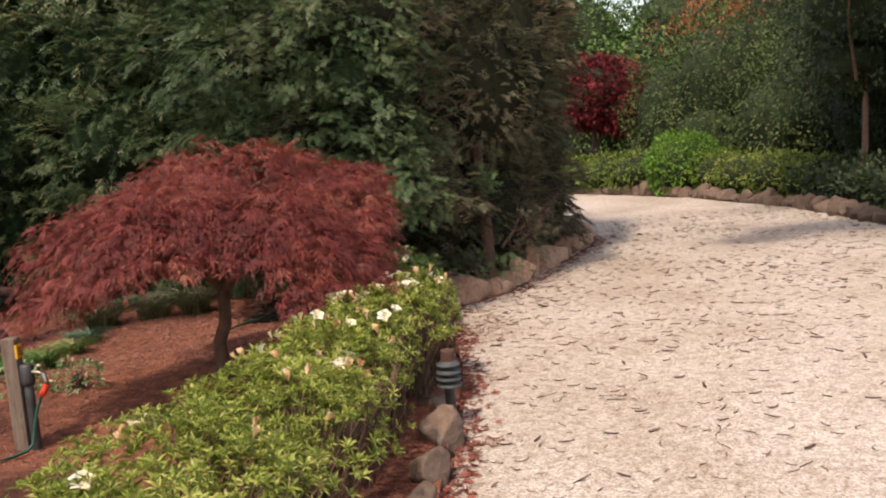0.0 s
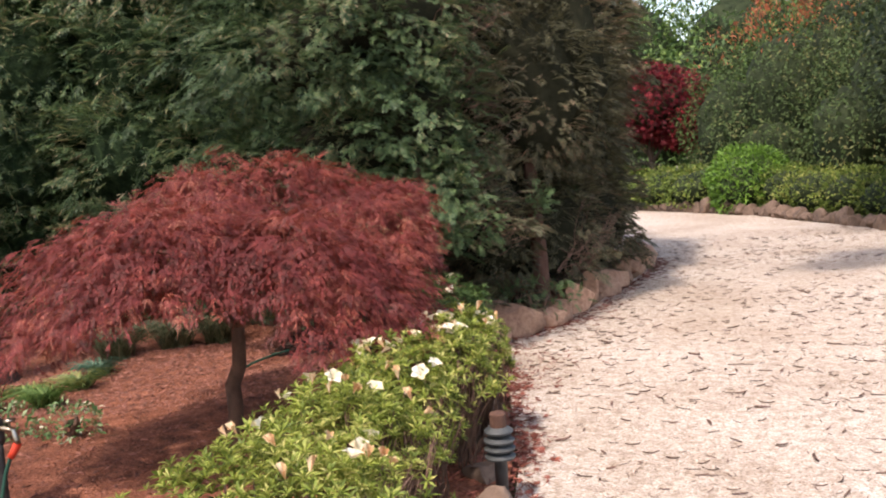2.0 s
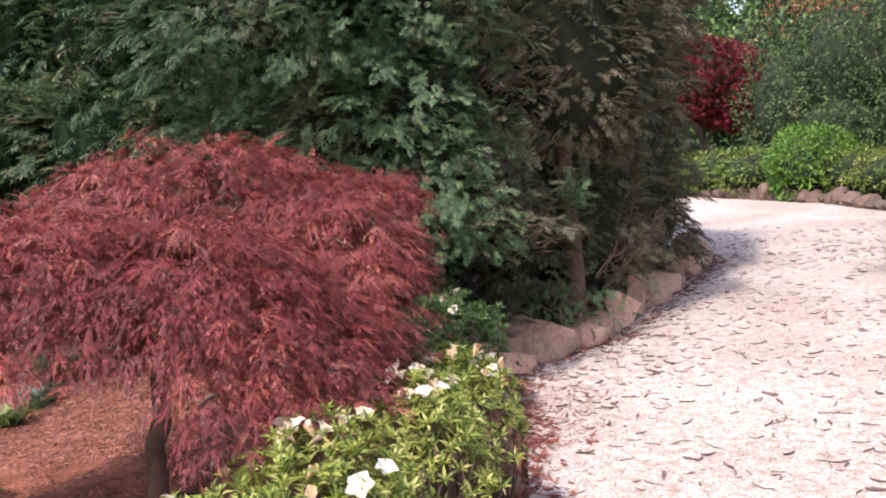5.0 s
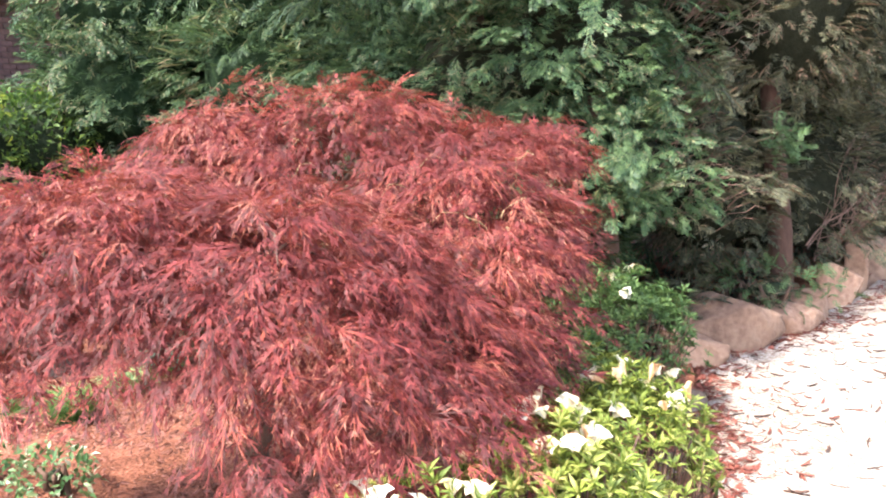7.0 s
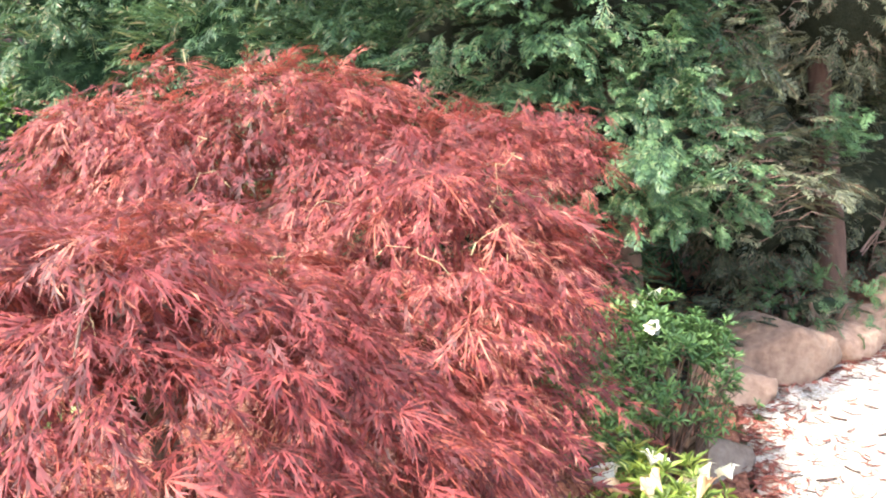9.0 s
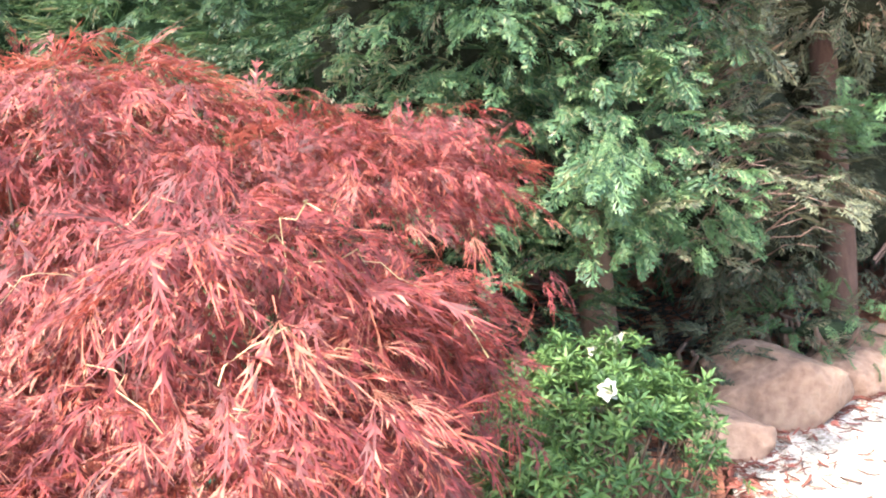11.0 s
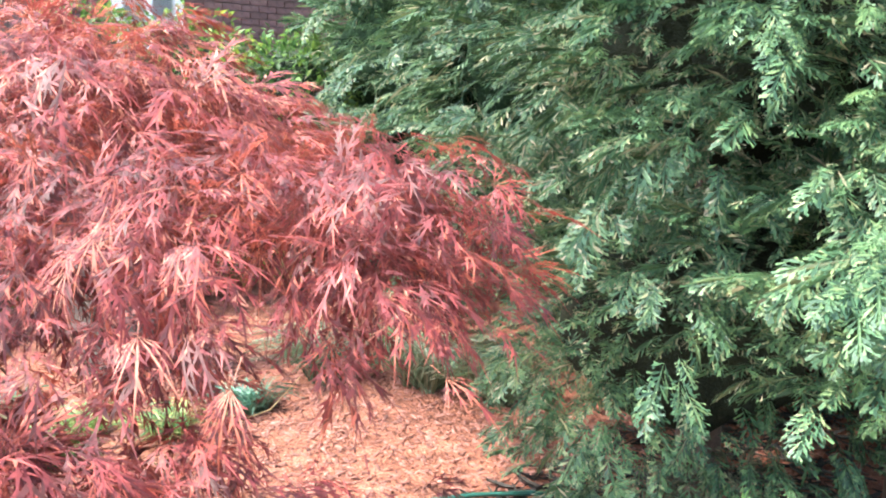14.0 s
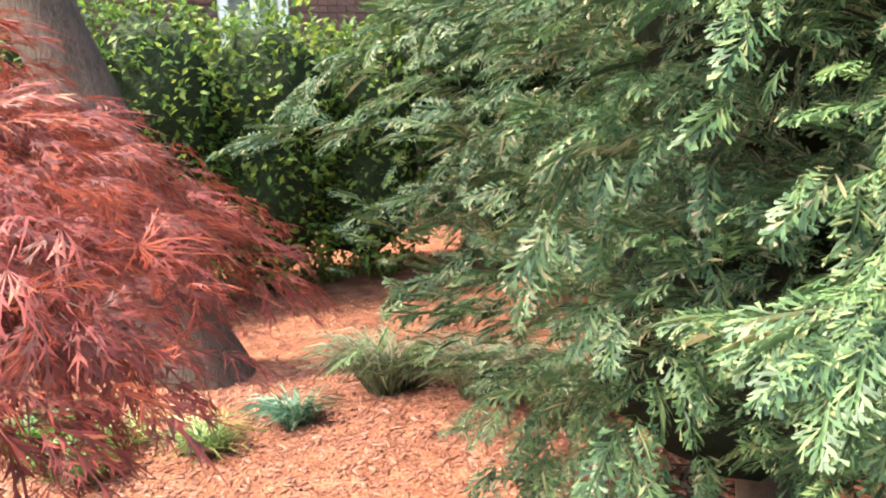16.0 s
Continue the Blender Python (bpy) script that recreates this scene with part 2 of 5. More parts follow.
# crushed pale gravel
M_GRAVEL, _t, _p = base_mat("pale_gravel", 0.9)
_c = _t.nodes.new("ShaderNodeTexCoord")
_v = _t.nodes.new("ShaderNodeTexVoronoi")
_v.inputs["Scale"].default_value = 95
_t.links.new(_c.outputs["Object"], _v.inputs["Vector"])
_sep = _t.nodes.new("ShaderNodeSeparateColor")
_t.links.new(_v.outputs["Color"], _sep.inputs[0])
_stone = ramp(_t, _sep.outputs[0], [(0.0, (0.31, 0.255, 0.20)), (0.25, (0.455, 0.39, 0.33)), (0.7, (0.565, 0.50, 0.44)), (1, (0.66, 0.61, 0.56))])
_patch = ramp(_t, tex_noise(_t, 0.8, 5), [(0.35, (0.80, 0.75, 0.70)), (0.65, (1, 1, 1))])
_dirt = ramp(_t, tex_noise(_t, 14, 5), [(0.3, (0.72, 0.66, 0.60)), (0.55, (1, 1, 1))])
_col = mixc(_t, 1.0, mixc(_t, 1.0, _stone, _patch, "MULTIPLY"), _dirt, "MULTIPLY")
_t.links.new(_col, _p.inputs["Base Color"])
_p.inputs["Specular IOR Level"].default_value = 0.2
_h = mixc(_t, 0.3, ramp(_t, _v.outputs["Distance"], [(0.0, (1, 1, 1)), (0.7, (0, 0, 0))]), tex_noise(_t, 12, 4))
bump(_t, _p, _h, 0.9, 0.012)

# ---- mesh helpers ----
rng = np.random.default_rng(11)


def link(name, me, material, parent=None, label=""):
    ob = new(name, me)
    if material and not me.materials:
        me.materials.append(material)
    if parent:
        ob.parent = parent
        ob.matrix_parent_inverse = parent.matrix_basis.inverted()
    if label:
        ob["label"] = label
    return ob


def part(name, bm, material, parent=None, label="", smooth=False):
    me = bpy.data.meshes.new(name)
    bm.to_mesh(me)
    bm.free()
    if smooth:
        me.polygons.foreach_set("use_smooth", [True] * len(me.polygons))
    return link(name, me, material, parent, label)


def tri_mesh(name, v, f, smooth=False):
    me = bpy.data.meshes.new(name)
    v, f = np.asarray(v, np.float32), np.asarray(f, np.int32)
    me.vertices.add(len(v))
    me.vertices.foreach_set("co", v.ravel())
    me.loops.add(f.size)
    me.loops.foreach_set("vertex_index", f.ravel())
    me.polygons.add(len(f))
    me.polygons.foreach_set("loop_start", np.arange(0, f.size, 3, dtype=np.int32))
    me.update(calc_edges=True)
    if smooth:
        me.polygons.foreach_set("use_smooth", [True] * len(f))
    return me


def thing(name, x, y, z, label, category, group="", kind=""):
    ob = new(name)
    ob.matrix_basis = pose(x, y, z)
    ob.empty_display_size = 0.1
    return tagged(ob, label, category, group, kind)


def unit(a):
    return a / np.maximum(np.linalg.norm(a, axis=-1, keepdims=True), 1e-9)


def bases(fwd, up):
    f = unit(fwd)
    x = unit(np.cross(f, up))
    return np.stack([x, f, np.cross(x, f)], axis=-1)


def strew(template, pos, fwd, up, size):
    """Vertices and triangles of a template set at many places; its +y along fwd, its +z towards up."""
    tv, tf = template
    m = bases(fwd, up) * np.asarray(size).reshape(-1, 1, 1)
    v = np.einsum("nij,kj->nki", m, tv) + pos[:, None, :]
    f = tf[None] + (np.arange(len(pos)) * len(tv))[:, None, None]
    return v.reshape(-1, 3), f.reshape(-1, 3)


def foliage(name, piece, template, pos, fwd, up, size, material, parent, near=None, limit=300):
    """The many leaves of a plant: those in the stretch `near` are parts of their own, the rest one mesh."""
    if isinstance(template, list):
        kind = np.arange(len(pos)) % len(template)
        for j, tm in enumerate(template):
            k = kind == j
            foliage(name, piece, tm, pos[k], fwd[k], up[k], np.asarray(size)[k], material, parent, near, limit // len(template))
        return
    pick = np.zeros(len(pos), bool)
    if near is not None:
        pick[np.flatnonzero(near(pos))[:limit]] = True
        me = tri_mesh(piece, *template)
        me.materials.append(material)
        b = bases(fwd, up)
        inv = parent.matrix_basis.inverted()
        for i in np.flatnonzero(pick):
            ob = new(piece, me)
            ob.parent, ob.matrix_parent_inverse = parent, inv
            q = Matrix([list(r) for r in b[i]])
            ob.matrix_basis = Matrix.LocRotScale(Vector(pos[i]), q.to_quaternion(), Vector((float(size[i]),) * 3))
    k = ~pick
    if k.any():
        v, f = strew(template, pos[k], fwd[k], up[k], np.asarray(size)[k])
        ob = link(name, tri_mesh(name, v, f), material, parent)
        ob["kind"] = "stuff"


# ---- leaf shapes ----
def fan(angles, lengths, width, droop, teeth, curl=()):
    """A leaf of narrow lobes spread from its foot."""
    v, f = [(0, 0, 0)], []
    for n, (a, l) in enumerate(zip(angles, lengths)):
        d, s = np.array((math.sin(a), math.cos(a), 0)), np.array((math.cos(a), -math.sin(a), 0))
        c = curl[n] if curl else 0.0
        def at(u, w):
            return tuple(d * u * l + s * (w + c * u * u) * l + np.array((0, 0, -droop * (u * l) ** 2)))
        i = len(v)
        if not teeth:
            v += [at(0.42, width), at(1.0, 0), at(0.42, -width)]
            f += [(0, i, i + 1), (0, i + 1, i + 2)]
            continue
        v += [at(0.36, width), at(0.36, -width), at(0.7, width * 0.75), at(0.7, -width * 0.75), at(1.0, 0)]
        f += [(0, i, i + 1), (i, i + 2, i + 3), (i, i + 3, i + 1), (i + 2, i + 4, i + 3)]
        for u, e in ((0.32, 0.11), (0.58, 0.09)):
            for sg in (1, -1):
                j = len(v)
                v += [at(u, sg * width * 0.6), at(u + 0.09, sg * width * 0.5), at(u + 0.2, sg * (width + e))]
                f.append((j, j + 1, j + 2))
    v += [(-0.012, -0.45, 0.05), (0.012, -0.45, 0.05)]
    f.append((0, len(v) - 2, len(v) - 1))
    return np.array(v, float), np.array(f)


ANG = [radians(a) for a in (-72, -46, -22, 0, 22, 46, 72)]
def lace_leaf(seed):
    """A finely cut leaf, its lobes long, uneven and hanging all one way."""
    r = random.Random(seed)
    lean = r.uniform(-0.25, 0.25)
    return fan([a * r.uniform(0.62, 1.0) + r.uniform(-0.12, 0.12) + lean for a in ANG], [l * r.uniform(0.8, 1.2) for l in (0.62, 0.82, 0.96, 1.06, 0.96, 0.82, 0.62)], 0.018, r.uniform(0.25, 0.7), True, [r.uniform(-0.32, 0.32) - 0.5 * lean for _ in ANG])


MAPLE_LEAVES = [lace_leaf(k) for k in (1, 4, 8, 12, 17)]
MAPLE_SMALL = fan(ANG[1:-1], [0.7, 0.9, 1, 0.9, 0.7], 0.09, 0.3, False)


def spray(n, sub, seed):
    """A flat cypress spray along +y: short uneven fingers, drooping at the tip."""
    r = random.Random(seed)
    v, f = [], []
    def blade(p, d, l, w):
        i = len(v)
        s = np.array((d[1], -d[0], 0)) * w
        p, d = np.array(p), np.array(d)
        e = p + d * l
        lift = r.uniform(-0.05, 0.05)
        dz = lambda q, k=1.0: (q[0], q[1], -0.36 * q[1] ** 2 - 0.5 * abs(q[0]) ** 1.4 + lift * k)
        v.extend([dz(p, 0), dz(p + d * l * 0.6 + s), dz(e, 2), dz(p + d * l * 0.6 - s)])
        f.extend([(i, i + 1, i + 2), (i, i + 2, i + 3)])
    blade((0, 0, 0), (0, 1, 0), 1.0, 0.026)
    for k in range(n):
        for sg in (1, -1):
            u = 0.06 + 0.88 * k / n + r.uniform(-0.03, 0.03)
            a = radians(50 - 16 * u + r.uniform(-12, 12)) * sg
            l = (0.34 * (1 - u) ** 0.6 + 0.07) * r.uniform(0.6, 1.2)
            d = (math.sin(a), math.cos(a), 0)
            p = (0, u, 0)
            blade(p, d, l, 0.029)
            for w in (0.3, 0.62)[:sub]:
                b = a + radians(r.uniform(24, 46)) * (1 if w < 0.5 else -1)
                q = np.array((p[0] + d[0] * l * w, p[1] + d[1] * l * w, 0))
                e, t = np.array((math.sin(b), math.cos(b), 0)), l * r.uniform(0.4, 0.6)
                i = len(v)
                for c in (q, q + e * t + np.array((e[1], -e[0], 0)) * 0.02, q + e * t * 0.95 - np.array((e[1], -e[0], 0)) * 0.025):
                    v.append((c[0], c[1], -0.36 * c[1] ** 2 - 0.5 * abs(c[0]) ** 1.4))
                f.append((i, i + 1, i + 2))
    return np.array(v, float), np.array(f)


SPRAYS = [spray(8, 2, 1), spray(9, 2, 2), spray(7, 2, 7)]
SPRAYS_FAR = [spray(6, 0, 3), spray(7, 0, 4), spray(5, 1, 9)]


def blade_leaf(w, fold=0.12, curl=0.2):
    v = [(0, 0, 0), (-w, 0.5, fold - curl * 0.25), (0, 1, -curl), (w, 0.5, fold - curl * 0.25), (0, 0.5, -curl * 0.25)]
    return np.array(v, float), np.array([(0, 4, 1), (1, 4, 2), (2, 4, 3), (3, 4, 0)])


LEAF = blade_leaf(0.24)
LEAF_SLIM = blade_leaf(0.15)
LEAF_FINE = blade_leaf(0.115, 0.10, 0.12)


def merge(parts):
    vs, fs, n = [], [], 0
    for v, f in parts:
        vs.append(v)
        fs.append(np.asarray(f) + n)
        n += len(v)
    return np.concatenate(vs), np.concatenate(fs)


def whorl(outer, inner, leaf, lift):
    r = np.random.default_rng(5)
    out = []
    for n, el, sz in ((outer, lift, 1.0), (inner, lift + 38, 0.72)):
        for k in range(n):
            a, e = 2 * math.pi * k / n + r.uniform(-0.3, 0.3) + el, radians(el + r.uniform(-12, 12))
            fw = np.array([[math.cos(a) * math.cos(e), math.sin(a) * math.cos(e), math.sin(e)]])
            up = np.array([[-math.cos(a) * math.sin(e), -math.sin(a) * math.sin(e), math.cos(e)]])
            v, f = strew(leaf, np.zeros((1, 3)), fw, up, [sz * r.uniform(0.8, 1.1)])
            out.append((v, f))
    v, f = merge(out)
    # shared foot, so that a whorl is one piece
    return v, f


WHORL = whorl(6, 3, LEAF_FINE, 30)


def blossom():
    out = []
    for k in range(5):
        a = 2 * math.pi * k / 5
        w = 0.40
        def at(r, s, z):
            return (math.cos(a) * r - math.sin(a) * s, math.sin(a) * r + math.cos(a) * s, z)
        v = [at(0.04, 0, 0), at(0.26, w * 0.45, 0.5), at(0.28, 0, 0.42), at(0.26, -w * 0.45, 0.5), at(0.6, w, 0.92), at(0.66, 0, 0.8), at(0.62, -w, 0.86), at(0.98, 0.06 * (-1) ** k, 0.86 - 0.12 * (k % 3))]
        f = [(0, 2, 1), (0, 3, 2), (1, 2, 5), (1, 5, 4), (2, 3, 6), (2, 6, 5), (4, 5, 7), (5, 6, 7)]
        out.append((np.array(v), np.array(f)))
    for k in range(5):
        a = 2 * math.pi * k / 5 + 0.5
        d = np.array((math.cos(a) * 0.22, math.sin(a) * 0.22, 0.85))
        out.append((np.array([(0.015, 0, 0.1), (-0.015, 0, 0.1), d]), np.array([(0, 1, 2)])))
    return merge(out)


BLOSSOM = blossom()


def wilted():
    v, f = BLOSSOM
    w = v.copy()
    r = np.hypot(w[:, 0], w[:, 1])
    w[:, 0] *= 0.55 - 0.15 * r
    w[:, 1] *= 0.5 - 0.1 * r
    w[:, 2] = w[:, 2] * 0.9 + 0.45 * r - 0.2 * np.sin(7 * w[:, 0])
    return w, f


WILTED = wilted()

# ---- plan: edges of the drive ----
def lin(pts):
    ys, xs = [p[1] for p in pts], [p[0] for p in pts]
    return lambda y: np.interp(y, ys, xs)


left_edge = lin([(-0.35, -8), (-0.15, 2.5), (-0.1, 3.5), (0.02, 5.0), (0.0, 6.3), (-0.12, 7.7), (0.22, 8.15), (0.5, 8.62), (0.86, 9.2), (1.25, 10.2), (1.6, 11.0), (1.95, 12.0), (2.1, 12.9), (1.6, 13.8), (-1.0, 15.2), (-9, 17.5)])
right_edge = lin([(5.5, -8), (5.6, 9.0), (5.7, 11.2), (5.76, 13.0), (5.75, 14.6), (5.3, 16.6), (5.1, 18.0), (3.3, 21.7), (0, 24.5), (-9, 26.5)])


def strip(name, y0, y1, step, x0, x1, nx, height, material, label, kind="structure"):
    ys = np.arange(y0, y1 + 1e-6, step)
    xs = np.linspace(0, 1, nx)
    a, b = x0(ys), x1(ys)
    X = a[:, None] + (b - a)[:, None] * xs[None]
    Y = np.repeat(ys[:, None], nx, 1)
    Z = height(X, Y)
    v = np.stack([X, Y, Z], -1).reshape(-1, 3)
    i = np.arange(len(ys) - 1)[:, None] * nx + np.arange(nx - 1)[None]
    i = i.ravel()
    f = np.concatenate([np.stack([i, i + 1, i + nx + 1], -1), np.stack([i, i + nx + 1, i + nx], -1)])
    ob = link(name, tri_mesh(name, v, f, True), material)
    return tagged(ob, label, name, kind=kind)


def wave(X, Y, s, seed=0.0):
    return (np.sin(X * 1.7 * s + seed) * np.cos(Y * 1.3 * s + seed * 2) + 0.5 * np.sin(X * 4.1 * s + Y * 3.3 * s + seed) + 0.3 * np.sin(X * 9.7 * s - Y * 8.1 * s)) / 1.8


def mulch_z(X, Y):
    return 0.045 + 0.03 * wave(np.asarray(X, float), np.asarray(Y, float), 1.0, 0.4)


def drive_z(X, Y):
    return 0.012 * wave(np.asarray(X, float), np.asarray(Y, float), 0.5, 1.0)


bm = bmesh.new()
bmesh.ops.create_grid(bm, x_segments=8, y_segments=8, size=400)
ground = part("ground", bm, M_SOIL)
ground.location.z = -0.06
tagged(ground, "dark earth and rough grass around the garden", "ground", kind="structure")
strip("gravel_drive", -8, 26.4, 0.2, left_edge, right_edge, 40, drive_z, M_GRAVEL, "pale crushed gravel drive strewn with dry leaves and bark")
strip("mulch_bed", -3, 13.0, 0.1, lambda y: np.full(len(y), -8.6), lambda y: left_edge(y) - 0.03, 90, mulch_z, M_MULCH, "orange-brown bark mulch bed beside the gravel drive")
strip("far_bed", 5, 26, 0.3, lambda y: right_edge(y) + 0.05, lambda y: right_edge(y) + 12, 20, lambda X, Y: 0.08 + 0.02 * wave(X, Y, 1), M_SOIL, "dark planted bed beyond the bend of the drive")


# ---- rocks ----
def rock(x, y, sx, sy, sz, turn, seed, label="", sink=0.25, fine=4, material=M_ROCK):
    bm = bmesh.new()
    bmesh.ops.create_icosphere(bm, subdivisions=fine, radius=1)
    off = Vector((seed * 3.1, seed * 1.7, seed))
    q = random.Random(seed)
    cuts = [(Vector((q.gauss(0, 1), q.gauss(0, 1), q.gauss(0, 1))).normalized(), q.uniform(0.50, 0.84)) for _ in range(13)]
    for v in bm.verts:
        n = v.co.normalized()
        p = n * 1.12
        for c, d in cuts:
            e = p.dot(c) - d
            if e > 0:
                p -= c * e
        p *= 1.03 + 0.07 * noise.noise(n * 2.2 + off) + 0.04 * noise.noise(n * 8 + off) + 0.015 * noise.noise(n * 21 + off)
        v.co = Vector((p.x * sx, p.y * sy, p.z * sz)) * 1.15
    ob = part("rock", bm, material, smooth=True)
    ob.matrix_basis = pose(x, y, sz * (1 - sink * 2) * 0.5 + 0.02, 0, 0, turn)
    return tagged(ob, label or "brown sandstone edging rock half sunk beside gravel", "rock", "edging rocks along the drive")


rr = random.Random(3)
for x, y, a, b, c, tn in [(-0.13, 7.72, 0.16, 0.13, 0.17, 10), (0.12, 8.04, 0.27, 0.19, 0.23, 40), (0.40, 8.45, 0.19, 0.13, 0.13, 50), (0.56, 8.72, 0.16, 0.12, 0.14, 55), (0.78, 9.12, 0.20, 0.13, 0.17, 60),
                          (0.92, 9.42, 0.09, 0.08, 0.20, 20), (1.08, 9.86, 0.21, 0.14, 0.17, 65), (1.26, 10.3, 0.19, 0.13, 0.19, 70), (1.42, 10.75, 0.22, 0.14, 0.17, 68), (1.62, 11.25, 0.2, 0.15, 0.2, 64), (1.82, 11.8, 0.22, 0.15, 0.15, 70), (1.98, 12.4, 0.2, 0.15, 0.16, 80), (2.0, 12.95, 0.2, 0.16, 0.16, 110)]:
    rock(x - 0.05, y, a * 1.16, b * 1.1, c, tn, rr.uniform(0, 50))
for x, y, a, b, c, tn in [(-0.14, 4.17, 0.10, 0.12, 0.15, 0), (-0.19, 3.72, 0.10, 0.13, 0.10, 0), (-0.22, 3.3, 0.10, 0.14, 0.10, 5), (-0.26, 2.9, 0.11, 0.15, 0.11, 0), (-0.14, 4.75, 0.09, 0.13, 0.07, 0), (-0.13, 5.25, 0.09, 0.12, 0.06, 0), (-0.13, 5.75, 0.09, 0.12, 0.06, 8), (-0.17, 6.3, 0.09, 0.14, 0.06, 0), (-0.2, 7.0, 0.12, 0.18, 0.09, 0)]:
    rock(x, y, a, b, c, tn, rr.uniform(0, 50), "dark brown edging rock under the azalea hedge", material=M_ROCK_SHADE)
yy = 10.2
while yy < 22.5:
    xx = float(right_edge(yy))
    s = rr.uniform(0.08, 0.2)
    rock(xx + 0.1, yy, s, s * 0.8, s * rr.uniform(0.75, 1.1), rr.uniform(0, 180), rr.uniform(0, 90), "far edging rock with shade put into its grey-brown colour", fine=3, material=M_ROCK_SHADE)
    yy += s * (1.55 if yy < 15 else 1.15)


# ---- plants: tools ----
def tube(bm, pts, r0, r1, sides=7):
    """A tapered limb through the points."""
    rings = []
    n = len(pts)
    for i, p in enumerate(pts):
        p = Vector(p)
        d = (Vector(pts[min(i + 1, n - 1)]) - Vector(pts[max(i - 1, 0)])).normalized()
        u = d.orthogonal().normalized()
        w = d.cross(u)
        r = r0 + (r1 - r0) * i / (n - 1)
        rings.append([bm.verts.new(p + (u * math.cos(a) + w * math.sin(a)) * r) for a in [2 * math.pi * k / sides for k in range(sides)]])
    for a, b in zip(rings, rings[1:]):
        # match the seam of the two rings
        s = min(range(sides), key=lambda k: (b[k].co - a[0].co).length)
        for k in range(sides):
            bm.faces.new((a[k], a[(k + 1) % sides], b[(k + 1 + s) % sides], b[(k + s) % sides]))
    bm.faces.new(rings[-1])


def bend(p, q, sag, n=6, jit=0.0, r=rr):
    p, q = Vector(p), Vector(q)
    out = []
    for i in range(n):
        u = i / (n - 1)
        c = p.lerp(q, u)
        c.z += sag * 4 * u * (1 - u)
        if 0 < i < n - 1:
            c += Vector((r.uniform(-jit, jit), r.uniform(-jit, jit), r.uniform(-jit, jit)))
        out.append(c)
    return out


def shell(blobs, n, lo=0.82, hi=1.03, zmin=-9.0, keep=0.86, r=rng, lump=0.10, freq=2.2):
    """n points on the outer skin of a set of ellipsoids (cx, cy, cz, rx, ry, rz), with the way outward."""
    B = np.array(blobs, float)
    area = B[:, 3] * B[:, 4] + B[:, 3] * B[:, 5] + B[:, 4] * B[:, 5]
    P, N = [], []
    got = 0
    while got < n:
        k = r.choice(len(B), size=n * 2, p=area / area.sum())
        d = unit(r.normal(size=(n * 2, 3)))
        c, s = B[k, :3], B[k, 3:]
        ph = c * 1.7
        bumpy = 1 + lump * np.sin(d[:, 0] * freq * 3 + ph[:, 0]) * np.sin(d[:, 1] * freq * 3 + ph[:, 1]) + lump * np.sin(d[:, 2] * freq * 4 + ph[:, 0] + d[:, 0] * 3)
        u = r.uniform(lo, hi, size=(n * 2, 1)) * bumpy[:, None]
        p = c + d * s * u
        nn = unit(d / s)
        ok = p[:, 2] > zmin
        for j in range(len(B)):
            q = ((p - B[j, :3]) / B[j, 3:])
            ok &= (k == j) | ((q ** 2).sum(1) > keep ** 2)
        P.append(p[ok])
        N.append(nn[ok])
        got += ok.sum()
    return np.concatenate(P)[:n], np.concatenate(N)[:n]


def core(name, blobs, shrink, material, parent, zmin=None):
    """Solid blobs filling a crown, coloured dark for the shade between its leaves."""
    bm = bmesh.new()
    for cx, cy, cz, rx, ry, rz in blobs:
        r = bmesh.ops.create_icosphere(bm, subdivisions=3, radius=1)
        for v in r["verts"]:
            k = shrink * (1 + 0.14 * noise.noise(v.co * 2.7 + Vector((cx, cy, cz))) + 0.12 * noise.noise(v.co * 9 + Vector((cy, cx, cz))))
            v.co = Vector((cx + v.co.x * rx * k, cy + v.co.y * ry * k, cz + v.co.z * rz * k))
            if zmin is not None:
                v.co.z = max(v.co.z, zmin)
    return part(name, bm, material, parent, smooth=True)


UP = np.array((0.0, 0.0, 1.0))
rnd3 = lambda n, s: rng.normal(size=(n, 3)) * s


